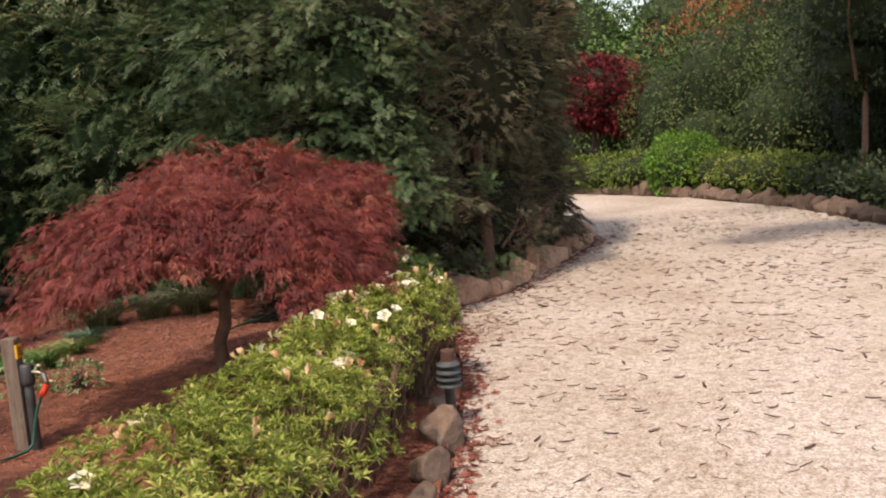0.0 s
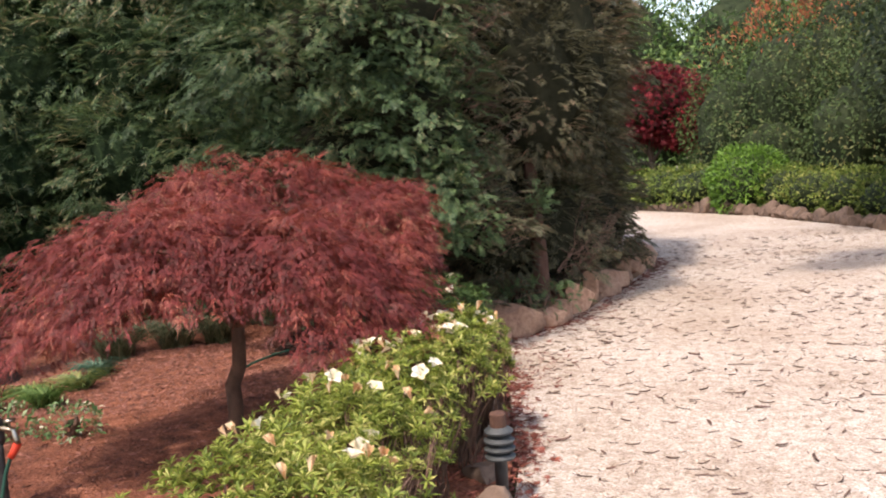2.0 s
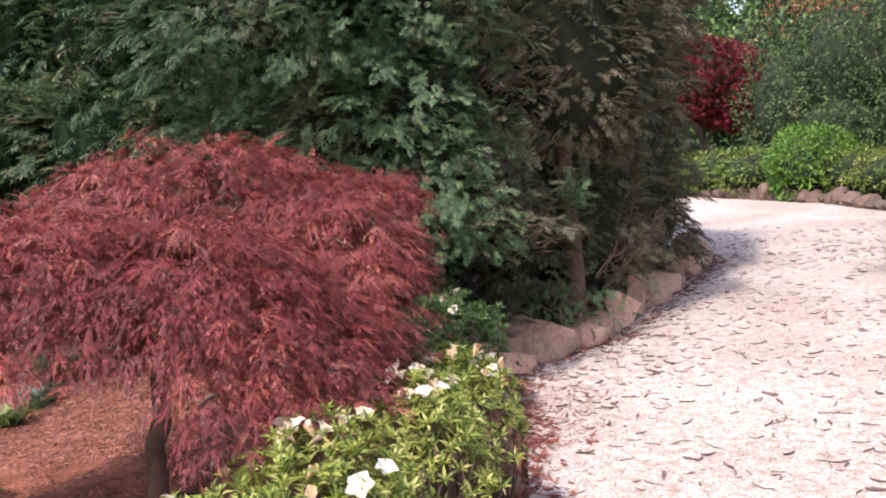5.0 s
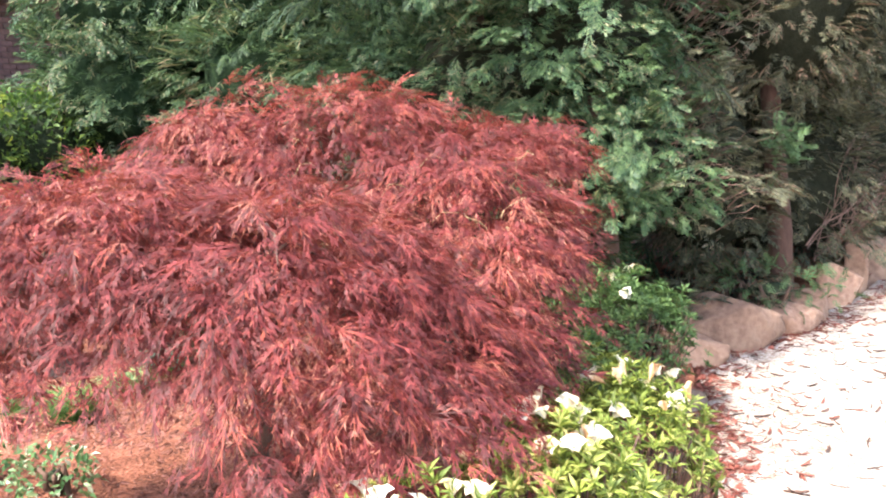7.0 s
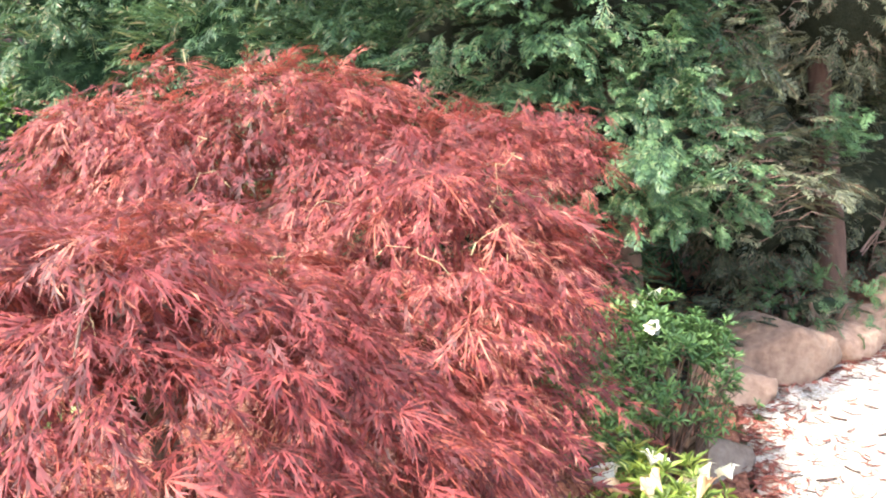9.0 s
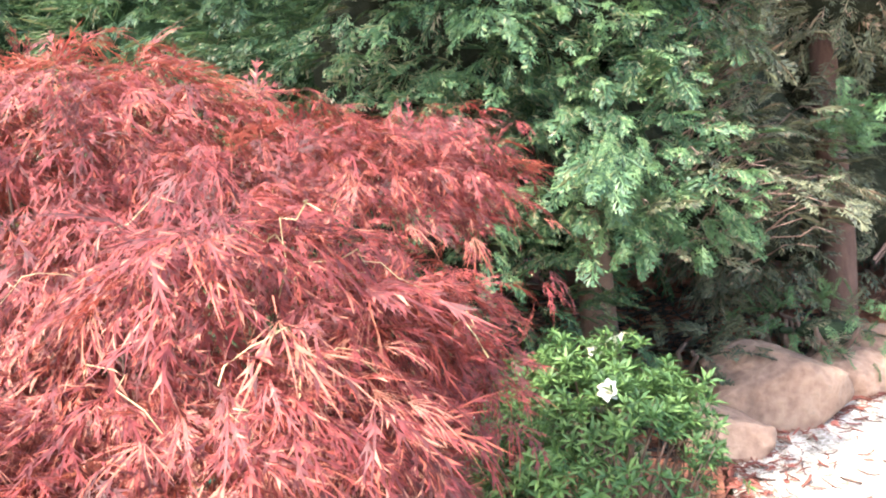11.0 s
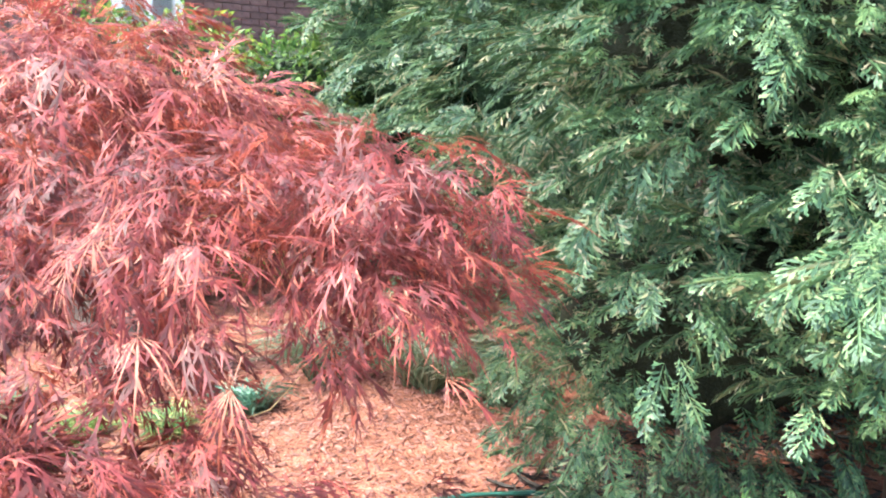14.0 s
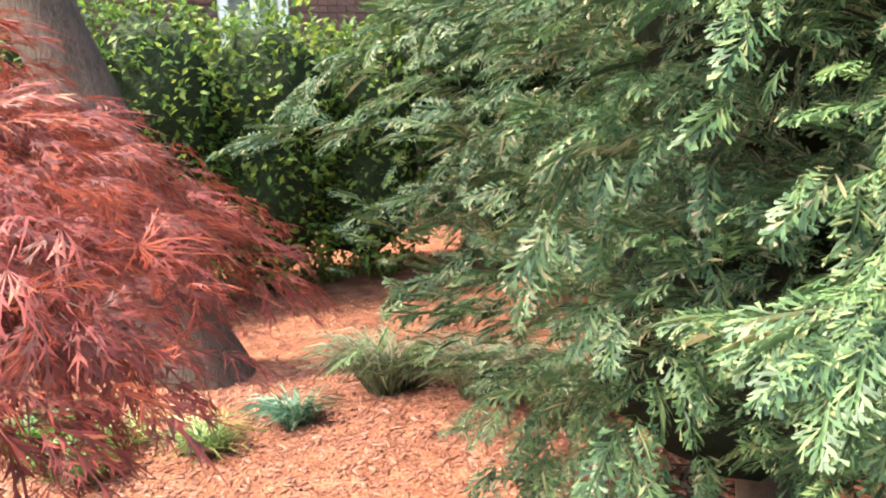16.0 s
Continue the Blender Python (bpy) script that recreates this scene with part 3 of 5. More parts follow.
# ---- laceleaf maple ----
def laceleaf_maple():
    base = (-1.60, 5.62, 0.04)
    th = thing("laceleaf_maple_tree", *base, "low weeping maple with finely cut dark red leaves in mulch", "tree")
    bm = bmesh.new()
    top = Vector((-1.52, 5.62, 0.66))
    tube(bm, bend((-1.62, 5.62, -0.04), top, 0, 7, 0.022), 0.050, 0.038, 10)
    part("trunk", bm, M_TWIG, th, smooth=True)
    limbs = [(-0.78, 5.62, 1.05), (-1.2, 6.1, 1.3), (-1.85, 6.05, 1.3), (-2.25, 5.25, 1.08), (-1.75, 4.95, 1.18), (-1.05, 4.98, 1.16), (-0.9, 6.0, 1.22), (-1.4, 5.95, 1.46)]
    for q in limbs:
        bm = bmesh.new()
        pts = bend(tuple(top), q, 0.16, 7, 0.03)
        tube(bm, pts, 0.030, 0.006, 6)
        for k in range(9):
            s = pts[rr.randrange(2, 7)]
            e = Vector(s) + Vector((rr.uniform(-0.32, 0.32), rr.uniform(-0.32, 0.32), rr.uniform(-0.28, 0.08)))
            tube(bm, bend(tuple(s), tuple(e), 0.07, 5, 0.02), 0.006, 0.002, 4)
        part("limb", bm, M_TWIG, th, smooth=True)
    # an upper mound, and lower pads that stand forward of it towards the start of the walk
    dome = [(-1.36, 6.02, 1.02, 0.62, 0.48, 0.54), (-1.78, 6.03, 1.06, 0.35, 0.40, 0.52), (-0.92, 5.98, 1.02, 0.44, 0.42, 0.42), (-0.56, 5.84, 0.90, 0.16, 0.22, 0.22),
            (-1.62, 4.98, 0.96, 0.62, 0.44, 0.40), (-1.02, 4.96, 0.94, 0.40, 0.33, 0.36), (-2.05, 5.2, 0.87, 0.40, 0.45, 0.42), (-0.74, 5.34, 0.80, 0.25, 0.30, 0.34), (-0.66, 5.58, 0.96, 0.21, 0.30, 0.32)]
    C, CN = shell(dome, 1600, 0.92, 1.0, 0.35, 0.9, lump=0.05)

    def hem(p):
        """The skirt hangs low at both ends and lifts round the trunk."""
        h = np.interp(p[:, 0], [-2.6, -2.3, -2.05, -1.6, -1.02, -0.92, -0.8], [0.52, 0.66, 0.86, 0.95, 0.98, 0.78, 0.64])
        side = np.interp(p[:, 0], [-2.0, -1.5, -1.1, -0.75], [1.0, 1.12, 1.22, 1.27])
        return np.where(p[:, 1] > 5.95, side, np.where((p[:, 1] > 5.5) & (p[:, 0] < -0.72), np.maximum(h, 0.86), np.where(p[:, 1] > 5.7, 0.92, h)))

    ok = (C[:, 2] > hem(C) + 0.04) & (CN[:, 2] > -0.35)
    C, CN = C[ok], CN[ok]
    # branch ends, spaced over the dome; each carries a drooping tier of leaves
    ends = []
    for i in range(len(C)):
        if all((abs(C[i] - C[j]) * [1, 1, 1.5]).max() > 0.12 for j in ends):
            ends.append(i)
    P, F, U, T = [], [], [], []
    for i in ends:
        n = rng.integers(62, 92)
        R = rng.uniform(0.17, 0.29)
        a = rng.uniform(0, 2 * math.pi, n)
        q = np.sqrt(rng.random(n))[:, None]
        rad = np.column_stack([np.cos(a), np.sin(a), np.zeros(n)])
        out = unit(CN[i] * [1, 1, 0.15] + 1e-4)
        lie = rad * q * R * [1, 1, 0] + out * 0.25 * R
        P.append(C[i] + lie + UP * (0.03 - 0.15 * q ** 2 - 0.10 * (rad @ out)[:, None] * q) + rnd3(n, 0.016))
        F.append(rad * (0.25 + 0.55 * q) + out * 0.75 - UP * (0.08 + 0.50 * q * rng.random((n, 1))) + rnd3(n, 0.27))
        U.append(UP * 0.9 + CN[i] * 0.4 + rad * 0.35 * q + rnd3(n, 0.3))
        T.append(np.full(n, i))
    P, F, U = np.concatenate(P), np.concatenate(F), np.concatenate(U)
    wisps = [(-0.57, 6.13, 1.36, 0.17, 0.19, 0.08), (-0.50, 6.10, 1.27, 0.15, 0.18, 0.09), (-0.47, 5.83, 1.07, 0.12, 0.17, 0.11), (-0.40, 5.85, 1.0, 0.11, 0.11, 0.10), (-1.75, 5.8, 1.50, 0.2, 0.14, 0.08), (-0.46, 5.72, 1.16, 0.12, 0.13, 0.10)]
    W, WN = shell(wisps, 620, 0.2, 1.0, 0.3, 0.0, lump=0.1)
    P, F, U = np.concatenate([P, W]), np.concatenate([F, WN * [1, 1, 0.2] + rnd3(620, 0.3) - UP * 0.25]), np.concatenate([U, UP + rnd3(620, 0.4)])
    keep = ((P[:, 2] > hem(P) - 0.05) | (P[:, 2] > hem(P) - 0.5) & (rng.random(len(P)) < np.where(P[:, 1] > 5.9, 0.20, 0.03))) & (P[:, 0] < -0.38 + 0.05 * rng.normal(size=len(P))) & (P[:, 0] > -2.5)
    # thin and see-through under the mound, on the side of the hedge
    keep &= ~((P[:, 1] > 5.72) & (P[:, 2] < np.interp(P[:, 0], [-1.6, -0.7], [1.22, 1.30])) & (rng.random(len(P)) < np.where(P[:, 0] > -0.75, 0.36, 0.48)))
    P, F, U = P[keep], F[keep], U[keep]
    # the outer twigs carry smaller, closer leaves
    tip = (P[:, 0] > -0.78) & (P[:, 1] > 5.7)
    P, F, U = np.concatenate([P, P[tip] + rnd3(tip.sum(), 0.022)]), np.concatenate([F, F[tip] + rnd3(tip.sum(), 0.25)]), np.concatenate([U, U[tip] + rnd3(tip.sum(), 0.25)])
    order = rng.permutation(len(P))
    P, F, U = P[order][:13400], F[order][:13400], U[order][:13400]
    foliage("foliage", "leaf", MAPLE_LEAVES, P, F, U, rng.uniform(0.058, 0.108, len(P)) * np.where((P[:, 0] > -0.78) & (P[:, 1] > 5.7), 0.72, 1.0), M_MAPLE, th, lambda p: (p[:, 0] > -0.72) & (p[:, 2] > 0.6))
    N = unit(F)
    # pale bare shoots
    for k in range(44):
        bm = bmesh.new()
        i = rng.choice(np.flatnonzero((P[:, 0] > -1.35) & (P[:, 1] > 5.25) & (P[:, 1] < 5.75) & (P[:, 2] > 1.05) if k % 2 else (P[:, 0] < -0.85) & (P[:, 1] < 6.1)))
        p = Vector(P[i])
        d = Vector(N[i]) * 0.03 + Vector((rr.uniform(-0.075, 0.075), rr.uniform(-0.06, 0.06), rr.uniform(-0.06, 0.03)))
        tube(bm, bend(tuple(p - d), tuple(p + d), 0.045, 8, 0.012), 0.0012, 0.0006, 4)
        part("bare_shoot", bm, M_PALE, th, "pale tan bare shoot", smooth=True)
    for p, q, sag in [((-0.85, 5.95, 1.27), (-0.60, 6.04, 1.25), 0.05), ((-0.85, 5.88, 1.14), (-0.56, 6.02, 1.16), -0.06), ((-0.82, 5.82, 1.12), (-0.60, 5.95, 1.07), -0.04)]:
        bm = bmesh.new()
        tube(bm, bend(p, q, sag * 1.3, 9, 0.018), 0.0015, 0.0007, 5)
        part("bare_shoot", bm, M_PALE, th, "pale tan arching shoot", smooth=True)
    return th


laceleaf_maple()


# ---- cypress hedge ----
def cypress(cx, cy, blobs, sprays, mat_main, label, near=None, size=(0.075, 0.14), zmin=0.12, template=None, trunk=None, light=0, bright=(), skirt=None, dull=None):
    th = thing("cypress_tree", cx, cy, 0.03, label, "tree", "cypress hedge")
    tx, ty = trunk or (cx, cy)
    bm = bmesh.new()
    tube(bm, bend((tx, ty, -0.05), (tx * 0.5 + cx * 0.5, ty * 0.5 + cy * 0.5, 3.2), 0, 7, 0.02), 0.085, 0.03, 9)
    part("trunk", bm, M_REDBARK if trunk else M_TWIG, th, smooth=True)
    core("shaded_core", blobs, 0.43 if template else 0.74, M_CORE if template or mat_main is M_CYP_DARK else M_CORE_GREEN, th, zmin + 0.12)
    # sprays sit in drooping tufts at the branch ends, with a thinner fill behind
    g = 7
    A, AN = shell(blobs, sprays * (6 if template else 4) // 10 // g, 0.84, 1.06, zmin, 0.84, lump=0.09)
    side = unit(np.cross(AN, UP) + 1e-6)
    off = rng.normal(size=(len(A) * g, 1)) * 0.07
    P = np.repeat(A, g, 0) + np.repeat(side, g, 0) * off + rnd3(len(A) * g, 0.035) - np.repeat(AN, g, 0) * np.abs(rng.normal(size=(len(A) * g, 1))) * 0.05
    N = np.repeat(unit(AN * [1, 1, 0.5] + UP * 0.10 + rnd3(len(A), 0.30)), g, 0) + np.repeat(side, g, 0) * off * 5
    fill = sprays // 3 if template else sprays * 6 // 10
    F, FN = shell(blobs, fill, *((0.58, 0.90, zmin, 0.66) if template else (0.78, 1.0, zmin, 0.8)), lump=0.07)
    # fronds: a drooping branchlet with sprays to both sides of it
    g = 16
    A, AN = shell(blobs, sprays // 3 // g, 0.94, 1.08, zmin + 0.1, 0.9, lump=0.09)
    k = len(A) * g
    way = np.repeat(unit(AN * [1, 1, 0.3] + UP * rng.uniform(-0.25, 0.25, (len(A), 1)) + rnd3(len(A), 0.25)), g, 0)
    lat = unit(np.cross(way, UP) + 1e-6)
    u, w = rng.random((k, 1)), rng.uniform(-1, 1, (k, 1))
    B = np.repeat(A, g, 0) + way * (u - 0.45) * 0.30 * (size[1] / 0.14) + lat * w * (0.10 - 0.07 * u) - UP * (0.10 * u * u + 0.03 * w * w)
    P, N = np.concatenate([P, F, B]), np.concatenate([N, FN, way * 1.5 + lat * w * 0.9 - UP * 0.35 * u])
    m = len(P) - fill - k
    order = rng.permutation(len(P))
    P, N = P[order], N[order]
    n = len(P)
    fwd = N + UP * 0.04 + rnd3(n, 0.26)
    up = UP * 0.9 + N * 0.35 + rnd3(n, 0.28)
    sz = rng.uniform(*size, n) * np.where((order >= m) & (order < m + fill) & (template is None), 1.35, 1.0)
    if skirt:
        # the foot draws in towards the path side
        u = (P[:, 0] - cx) * -0.53 + (P[:, 1] - cy) * -0.85
        low = P[:, 2] < skirt + 1.45 * (u - 0.5) + 0.08 * rng.normal(size=n)
        P, N, fwd, up, sz = P[~low], N[~low], fwd[~low], up[~low], sz[~low]
        n = len(P)
    back = (P[:, 1] > cy + 0.35) & (rng.random(n) < 0.75) | (P[:, 2] > (3.0 if template else 3.7)) & (rng.random(n) < 0.7)
    P, fwd, up = P[~back], fwd[~back], up[~back]
    n = len(P)
    sz = sz[~back]
    front = (P[:, 1] < cy) & (P[:, 2] < 2.7) if template else np.zeros(n, bool)
    # towards the dull trees the sprays thin out and lose their green
    old = P[:, 0] > dull + 0.12 * rng.normal(size=n) if dull is not None else np.zeros(n, bool)
    gone = old & (rng.random(n) < 0.45)
    for k, tm in ((front & ~old, template), (~front & ~old, SPRAYS_FAR)):
        if k.any():
            foliage("foliage", "spray", tm, P[k], fwd[k], up[k], sz[k], mat_main, th, near if tm is template else None)
    if dull is not None:
        k = old & ~gone
        foliage("dull_foliage", "dull_spray", SPRAYS, P[k], fwd[k], up[k], sz[k], M_CYP_DARK, th)
        bm = bmesh.new()
        for i in np.flatnonzero(gone)[:260]:
            e = Vector(P[i])
            tube(bm, bend((e.x * 0.75 + cx * 0.25, e.y * 0.75 + cy * 0.25, e.z - 0.08), tuple(e), 0.03, 5, 0.02), 0.004, 0.0015, 4)
        part("twig_growth", bm, M_DEAD, th, "bare brown inner twigs", smooth=True)["kind"] = "stuff"
    for spot in bright:
        P, N = shell([spot], 60, 0.8, 1.0, zmin, 0.0, lump=0.05)
        fwd = np.array((0.1, -0.8, 0.0)) + N * 0.5 + rnd3(60, 0.3)
        foliage("new_growth", "new_spray", SPRAYS, P, fwd, UP + rnd3(60, 0.25), rng.uniform(0.06, 0.105, 60), M_CYP_LIGHT, th)
    if light:
        P, N = shell(blobs, light, 0.98, 1.10, zmin + 0.3, 0.9, lump=0.07)
        fwd = N * [1, 1, 0.4] - UP * 0.3 + rnd3(light, 0.3)
        foliage("new_growth", "new_spray", SPRAYS, P, fwd, UP + N * 0.3 + rnd3(light, 0.25), rng.uniform(0.07, 0.12, light), M_CYP_LIGHT, th)
    return th


def column(cx, cy, r, z0, z1, n, taper=0.8):
    """A tree's crown as a stack of ellipsoids."""
    out = []
    for k in range(n):
        u = k / (n - 1)
        z = z0 + (z1 - z0) * u
        rad = r * (1 - (1 - taper) * u) * (0.84 if k == 0 else 1)
        a = k * 2.4 + cx
        out.append((cx + 0.10 * math.cos(a), cy + 0.10 * math.sin(a), z, rad, rad, (z1 - z0) / (n - 1) * 0.95))
    return out


GREEN = "tall green cypress with flat feathery sprays in a hedge"
DULL = "tall dull brown-green cypress with bare inner twigs in hedge"
cypress(-1.32, 8.1, column(-1.35, 8.08, 1.12, 0.75, 4.2, 5), 8400, M_CYP, GREEN, lambda p: (p[:, 1] < 7.4) & (p[:, 2] < 1.9) & (p[:, 2] > 0.5), template=SPRAYS, light=130, zmin=0.30, skirt=0.16)
cypress(-0.62, 8.1, column(-0.66, 8.02, 0.95, 1.0, 4.3, 5), 8000, M_CYP, GREEN, lambda p: (p[:, 1] < 7.5) & (p[:, 2] < 1.9) & (p[:, 2] > 0.5), template=SPRAYS, light=110, zmin=0.84, dull=-0.12, bright=[(-0.33, 7.18, 1.25, 0.16, 0.16, 0.42), (-0.12, 7.46, 1.0, 0.16, 0.14, 0.2)])
cypress(0.30, 9.7, column(0.22, 9.72, 0.92, 0.7, 4.4, 5) + [(-0.05, 8.75, 0.9, 0.42, 0.36, 0.66), (0.40, 9.0, 2.1, 0.55, 0.42, 0.85), (0.75, 9.3, 2.3, 0.5, 0.4, 1.0)], 9000, M_CYP_DARK, DULL, trunk=(0.36, 8.8), zmin=0.2, size=(0.065, 0.12))
cypress(0.80, 10.7, column(0.80, 10.75, 0.82, 0.7, 4.6, 5), 5200, M_CYP_DARK, DULL, size=(0.09, 0.16))
cypress(1.02, 11.8, column(1.05, 11.75, 0.80, 0.7, 4.8, 5), 4600, M_CYP_DARK, DULL, size=(0.09, 0.16))
cypress(0.3, 13.2, column(0.5, 13.1, 0.95, 0.8, 4.8, 5), 1500, M_CYP_DARK, DULL, size=(0.18, 0.3))
cypress(-2.35, 9.9, column(-2.3, 9.75, 1.15, 0.8, 4.6, 5), 6600, M_CYP, GREEN, size=(0.11, 0.19), light=60)
cypress(-3.6, 10.3, column(-3.6, 10.3, 1.25, 0.8, 4.8, 5), 6600, M_CYP, GREEN, size=(0.11, 0.19))
cypress(-4.4, 11.5, column(-4.4, 11.5, 1.25, 0.8, 4.9, 5), 2000, M_CYP, GREEN, size=(0.15, 0.26))
cypress(-3.0, 11.4, column(-3.0, 11.4, 1.25, 0.8, 4.9, 5), 2200, M_CYP, GREEN, size=(0.15, 0.26))
cypress(-1.2, 10.6, column(-1.1, 10.6, 1.2, 0.8, 4.9, 5), 2000, M_CYP, GREEN, size=(0.15, 0.26))
cypress(-0.25, 10.5, column(-0.25, 10.5, 0.95, 0.8, 4.8, 5), 1300, M_CYP, GREEN, size=(0.16, 0.28))
cypress(-5.25, 10.4, column(-5.25, 10.4, 1.22, 0.8, 4.8, 5), 5800, M_CYP, GREEN, size=(0.11, 0.19))


# ---- leafy shrubs and trees ----
def bush(name, cx, cy, blobs, count, size, material, label, category="shrub", group="", template=None, stems=5, piece="leaf", near=None, dark=None, zmin=0.05, red=0, shrink=0.72):
    th = thing(name, cx, cy, 0.03, label, category, group)
    bm = bmesh.new()
    for k in range(stems):
        b = blobs[k % len(blobs)]
        q = (b[0] + rr.uniform(-0.5, 0.5) * b[3], b[1] + rr.uniform(-0.5, 0.5) * b[4], b[2] + 0.3 * b[5])
        tube(bm, bend((cx + rr.uniform(-0.08, 0.08), cy + rr.uniform(-0.08, 0.08), -0.03), q, 0.03, 5, 0.03), 0.02 + 0.006 * b[5], 0.008, 6)
    part("stem_growth", bm, M_TWIG, th, smooth=True)["kind"] = "stuff"
    core("shaded_core", blobs, shrink, dark or M_INNER, th, 0.08)
    P, N = shell(blobs, count, 0.80, 1.04, zmin, 0.84, lump=0.08)
    fwd = N * 0.7 + rnd3(count, 0.6) + UP * 0.1
    up = N * 0.6 + UP * 0.8 + rnd3(count, 0.4)
    foliage("foliage", piece, template or LEAF, P, fwd, up, rng.uniform(size[0], size[1], count), material, th, near)
    if red:
        P, N = shell(blobs, red * 4, 0.98, 1.12, zmin, 0.9, lump=0.08)
        k = np.argsort(-(P[:, 2] + 0.25 * rng.normal(size=len(P))))[:red]
        P, N = P[k], N[k]
        foliage("red_growth", "red_leaf", LEAF_SLIM, P, UP * 0.7 + N * 0.5 + rnd3(red, 0.45), N + rnd3(red, 0.4), rng.uniform(size[0], size[1], red) * 1.1, M_PHOT_RED, th)
    return th


# clipped glossy hedge in front of the house
for k, (x, y) in enumerate([(-5.75, 9.0), (-5.75, 8.2), (-5.8, 7.4), (-5.85, 6.6), (-5.9, 5.8), (-5.95, 5.0)]):
    bush("hedge_shrub", x, y, [(x, y, 0.75, 0.6, 0.62, 0.8), (x + 0.05, y + 0.1, 1.35, 0.55, 0.6, 0.62 + 0.05 * (k % 2) + (0, 0.08, 0.24, 0.32, 0.3, 0.3)[k])], 3600, (0.05, 0.085), M_PRIVET, "glossy green hedge shrub with yellow-green new leaves", "shrub", "hedge before the house")


# ---- azaleas ----
def azalea(x, y, r, h, material, flowers, wilt, label, near=None, count=420):
    th = thing("azalea_bush", x, y, 0.05, label, "shrub", "azaleas along the drive")
    blobs = [(x, y, h * 0.5, r, r, h * 0.46), (x - r * 0.3, y + r * 0.35, h * 0.52, r * 0.72, r * 0.7, h * 0.42), (x + r * 0.25, y - r * 0.3, h * 0.5, r * 0.75, r * 0.7, h * 0.42)]
    bm = bmesh.new()
    for k in range(40):
        a, q = rr.uniform(0, 6.28), rr.uniform(0.4, 0.95)
        e = (x + math.cos(a) * r * q, y + math.sin(a) * r * q, h * rr.uniform(0.45, 0.85))
        tube(bm, bend((x + math.cos(a) * 0.06, y + math.sin(a) * 0.06, 0.0), e, 0.02, 5, 0.02), 0.008, 0.003, 5)
    # bare reddish stems along the drive side
    for k in range(36):
        e = (x + r * rr.uniform(0.45, 0.98), y + r * rr.uniform(-0.7, 0.7), h * rr.uniform(0.4, 0.78))
        tube(bm, bend((x + r * rr.uniform(0.2, 0.6), e[1] + rr.uniform(-0.08, 0.08), 0.0), e, 0.02, 5, 0.02), 0.005, 0.002, 4)
    part("stem_growth", bm, M_TWIG, th, smooth=True)["kind"] = "stuff"
    P, N = shell(blobs, count * 7 // 2, 0.70, 1.05, 0.14, 0.80, lump=0.10)
    bare = (P[:, 0] > x + 0.22 * r) & (P[:, 2] < 0.70 * h - 0.25 * rng.random(len(P)) ** 2)
    P, N = P[~bare], N[~bare]
    n = len(P)
    tip = unit(N * 0.7 + UP * 0.8 + rnd3(n, 0.3))
    side = unit(np.cross(tip, rnd3(n, 1)))
    foliage("foliage", "leaf_whorl", WHORL, P, side, tip, rng.uniform(0.032, 0.056, n), material, th, near, 60)
    heads = []
    for shape, nm, cnt, mt in ((BLOSSOM, "flower", flowers, M_PETAL), (WILTED, "wilted_flower", wilt, M_WILT)):
        if not cnt:
            continue
        P, N = shell(blobs, cnt * 3, 0.93, 0.99, h * 0.5, 0.97, lump=0.10)
        k = np.argsort(-P[:, 2] - 0.2 * rng.random(len(P)))[:cnt]
        me = tri_mesh(nm, *shape)
        me.materials.append(mt)
        inv = th.matrix_basis.inverted()
        for i in k:
            d = Vector(N[i]) * 0.8 + Vector((rr.uniform(-0.9, 0.9), rr.uniform(-0.9, 0.9), 0.35))
            ob = new(nm, me)
            ob.parent, ob.matrix_parent_inverse = th, inv
            s = rr.uniform(0.029, 0.042) * (1.1 if shape is WILTED else 1.0)
            at = Vector(P[i])
            if heads and rr.random() < 0.35:
                # several flowers to a truss
                at = rr.choice(heads) + Vector((rr.choice((-1, 1)) * rr.uniform(0.03, 0.07), rr.uniform(-0.07, 0.07), rr.uniform(-0.03, 0.012)))
            heads.append(at)
            ob.matrix_basis = Matrix.LocRotScale(at, d.to_track_quat("Z", "Y"), Vector((s, s, s)))
    return th


AZL = "light green azalea bush with cream and wilted peach flowers"
for x, y, r, h, fl, wl, ct in [(-1.02, 2.15, 0.55, 0.68, 2, 6, 330), (-0.90, 2.75, 0.50, 0.70, 3, 9, 360), (-0.72, 3.35, 0.43, 0.73, 4, 11, 330), (-0.62, 3.92, 0.37, 0.76, 4, 10, 300), (-0.52, 4.45, 0.33, 0.77, 8, 10, 270), (-0.34, 4.96, 0.30, 0.76, 10, 9, 240), (-0.22, 5.42, 0.245, 0.73, 9, 7, 210)]:
    azalea(x, y, r, h, M_AZ, fl, wl, AZL, lambda p: p[:, 2] > 0.5, ct)
azalea(-0.44, 6.88, 0.36, 0.68, M_AZ_DARK, 5, 0, "dark green azalea bush with a few white flowers", lambda p: p[:, 2] > 0.4, 420)


# ---- beyond the bend ----
def bush_row(name, pts, r, h, count, size, material, label, group):
    for k, (x, y) in enumerate(pts):
        hh = h * rr.uniform(0.9, 1.1)
        bush(name, x, y, [(x, y, hh * 0.5, r, r, hh * 0.55), (x + 0.2 * r, y - 0.3 * r, hh * 0.55, r * 0.8, r * 0.7, hh * 0.48)], count, size, material, label, "shrub", group)


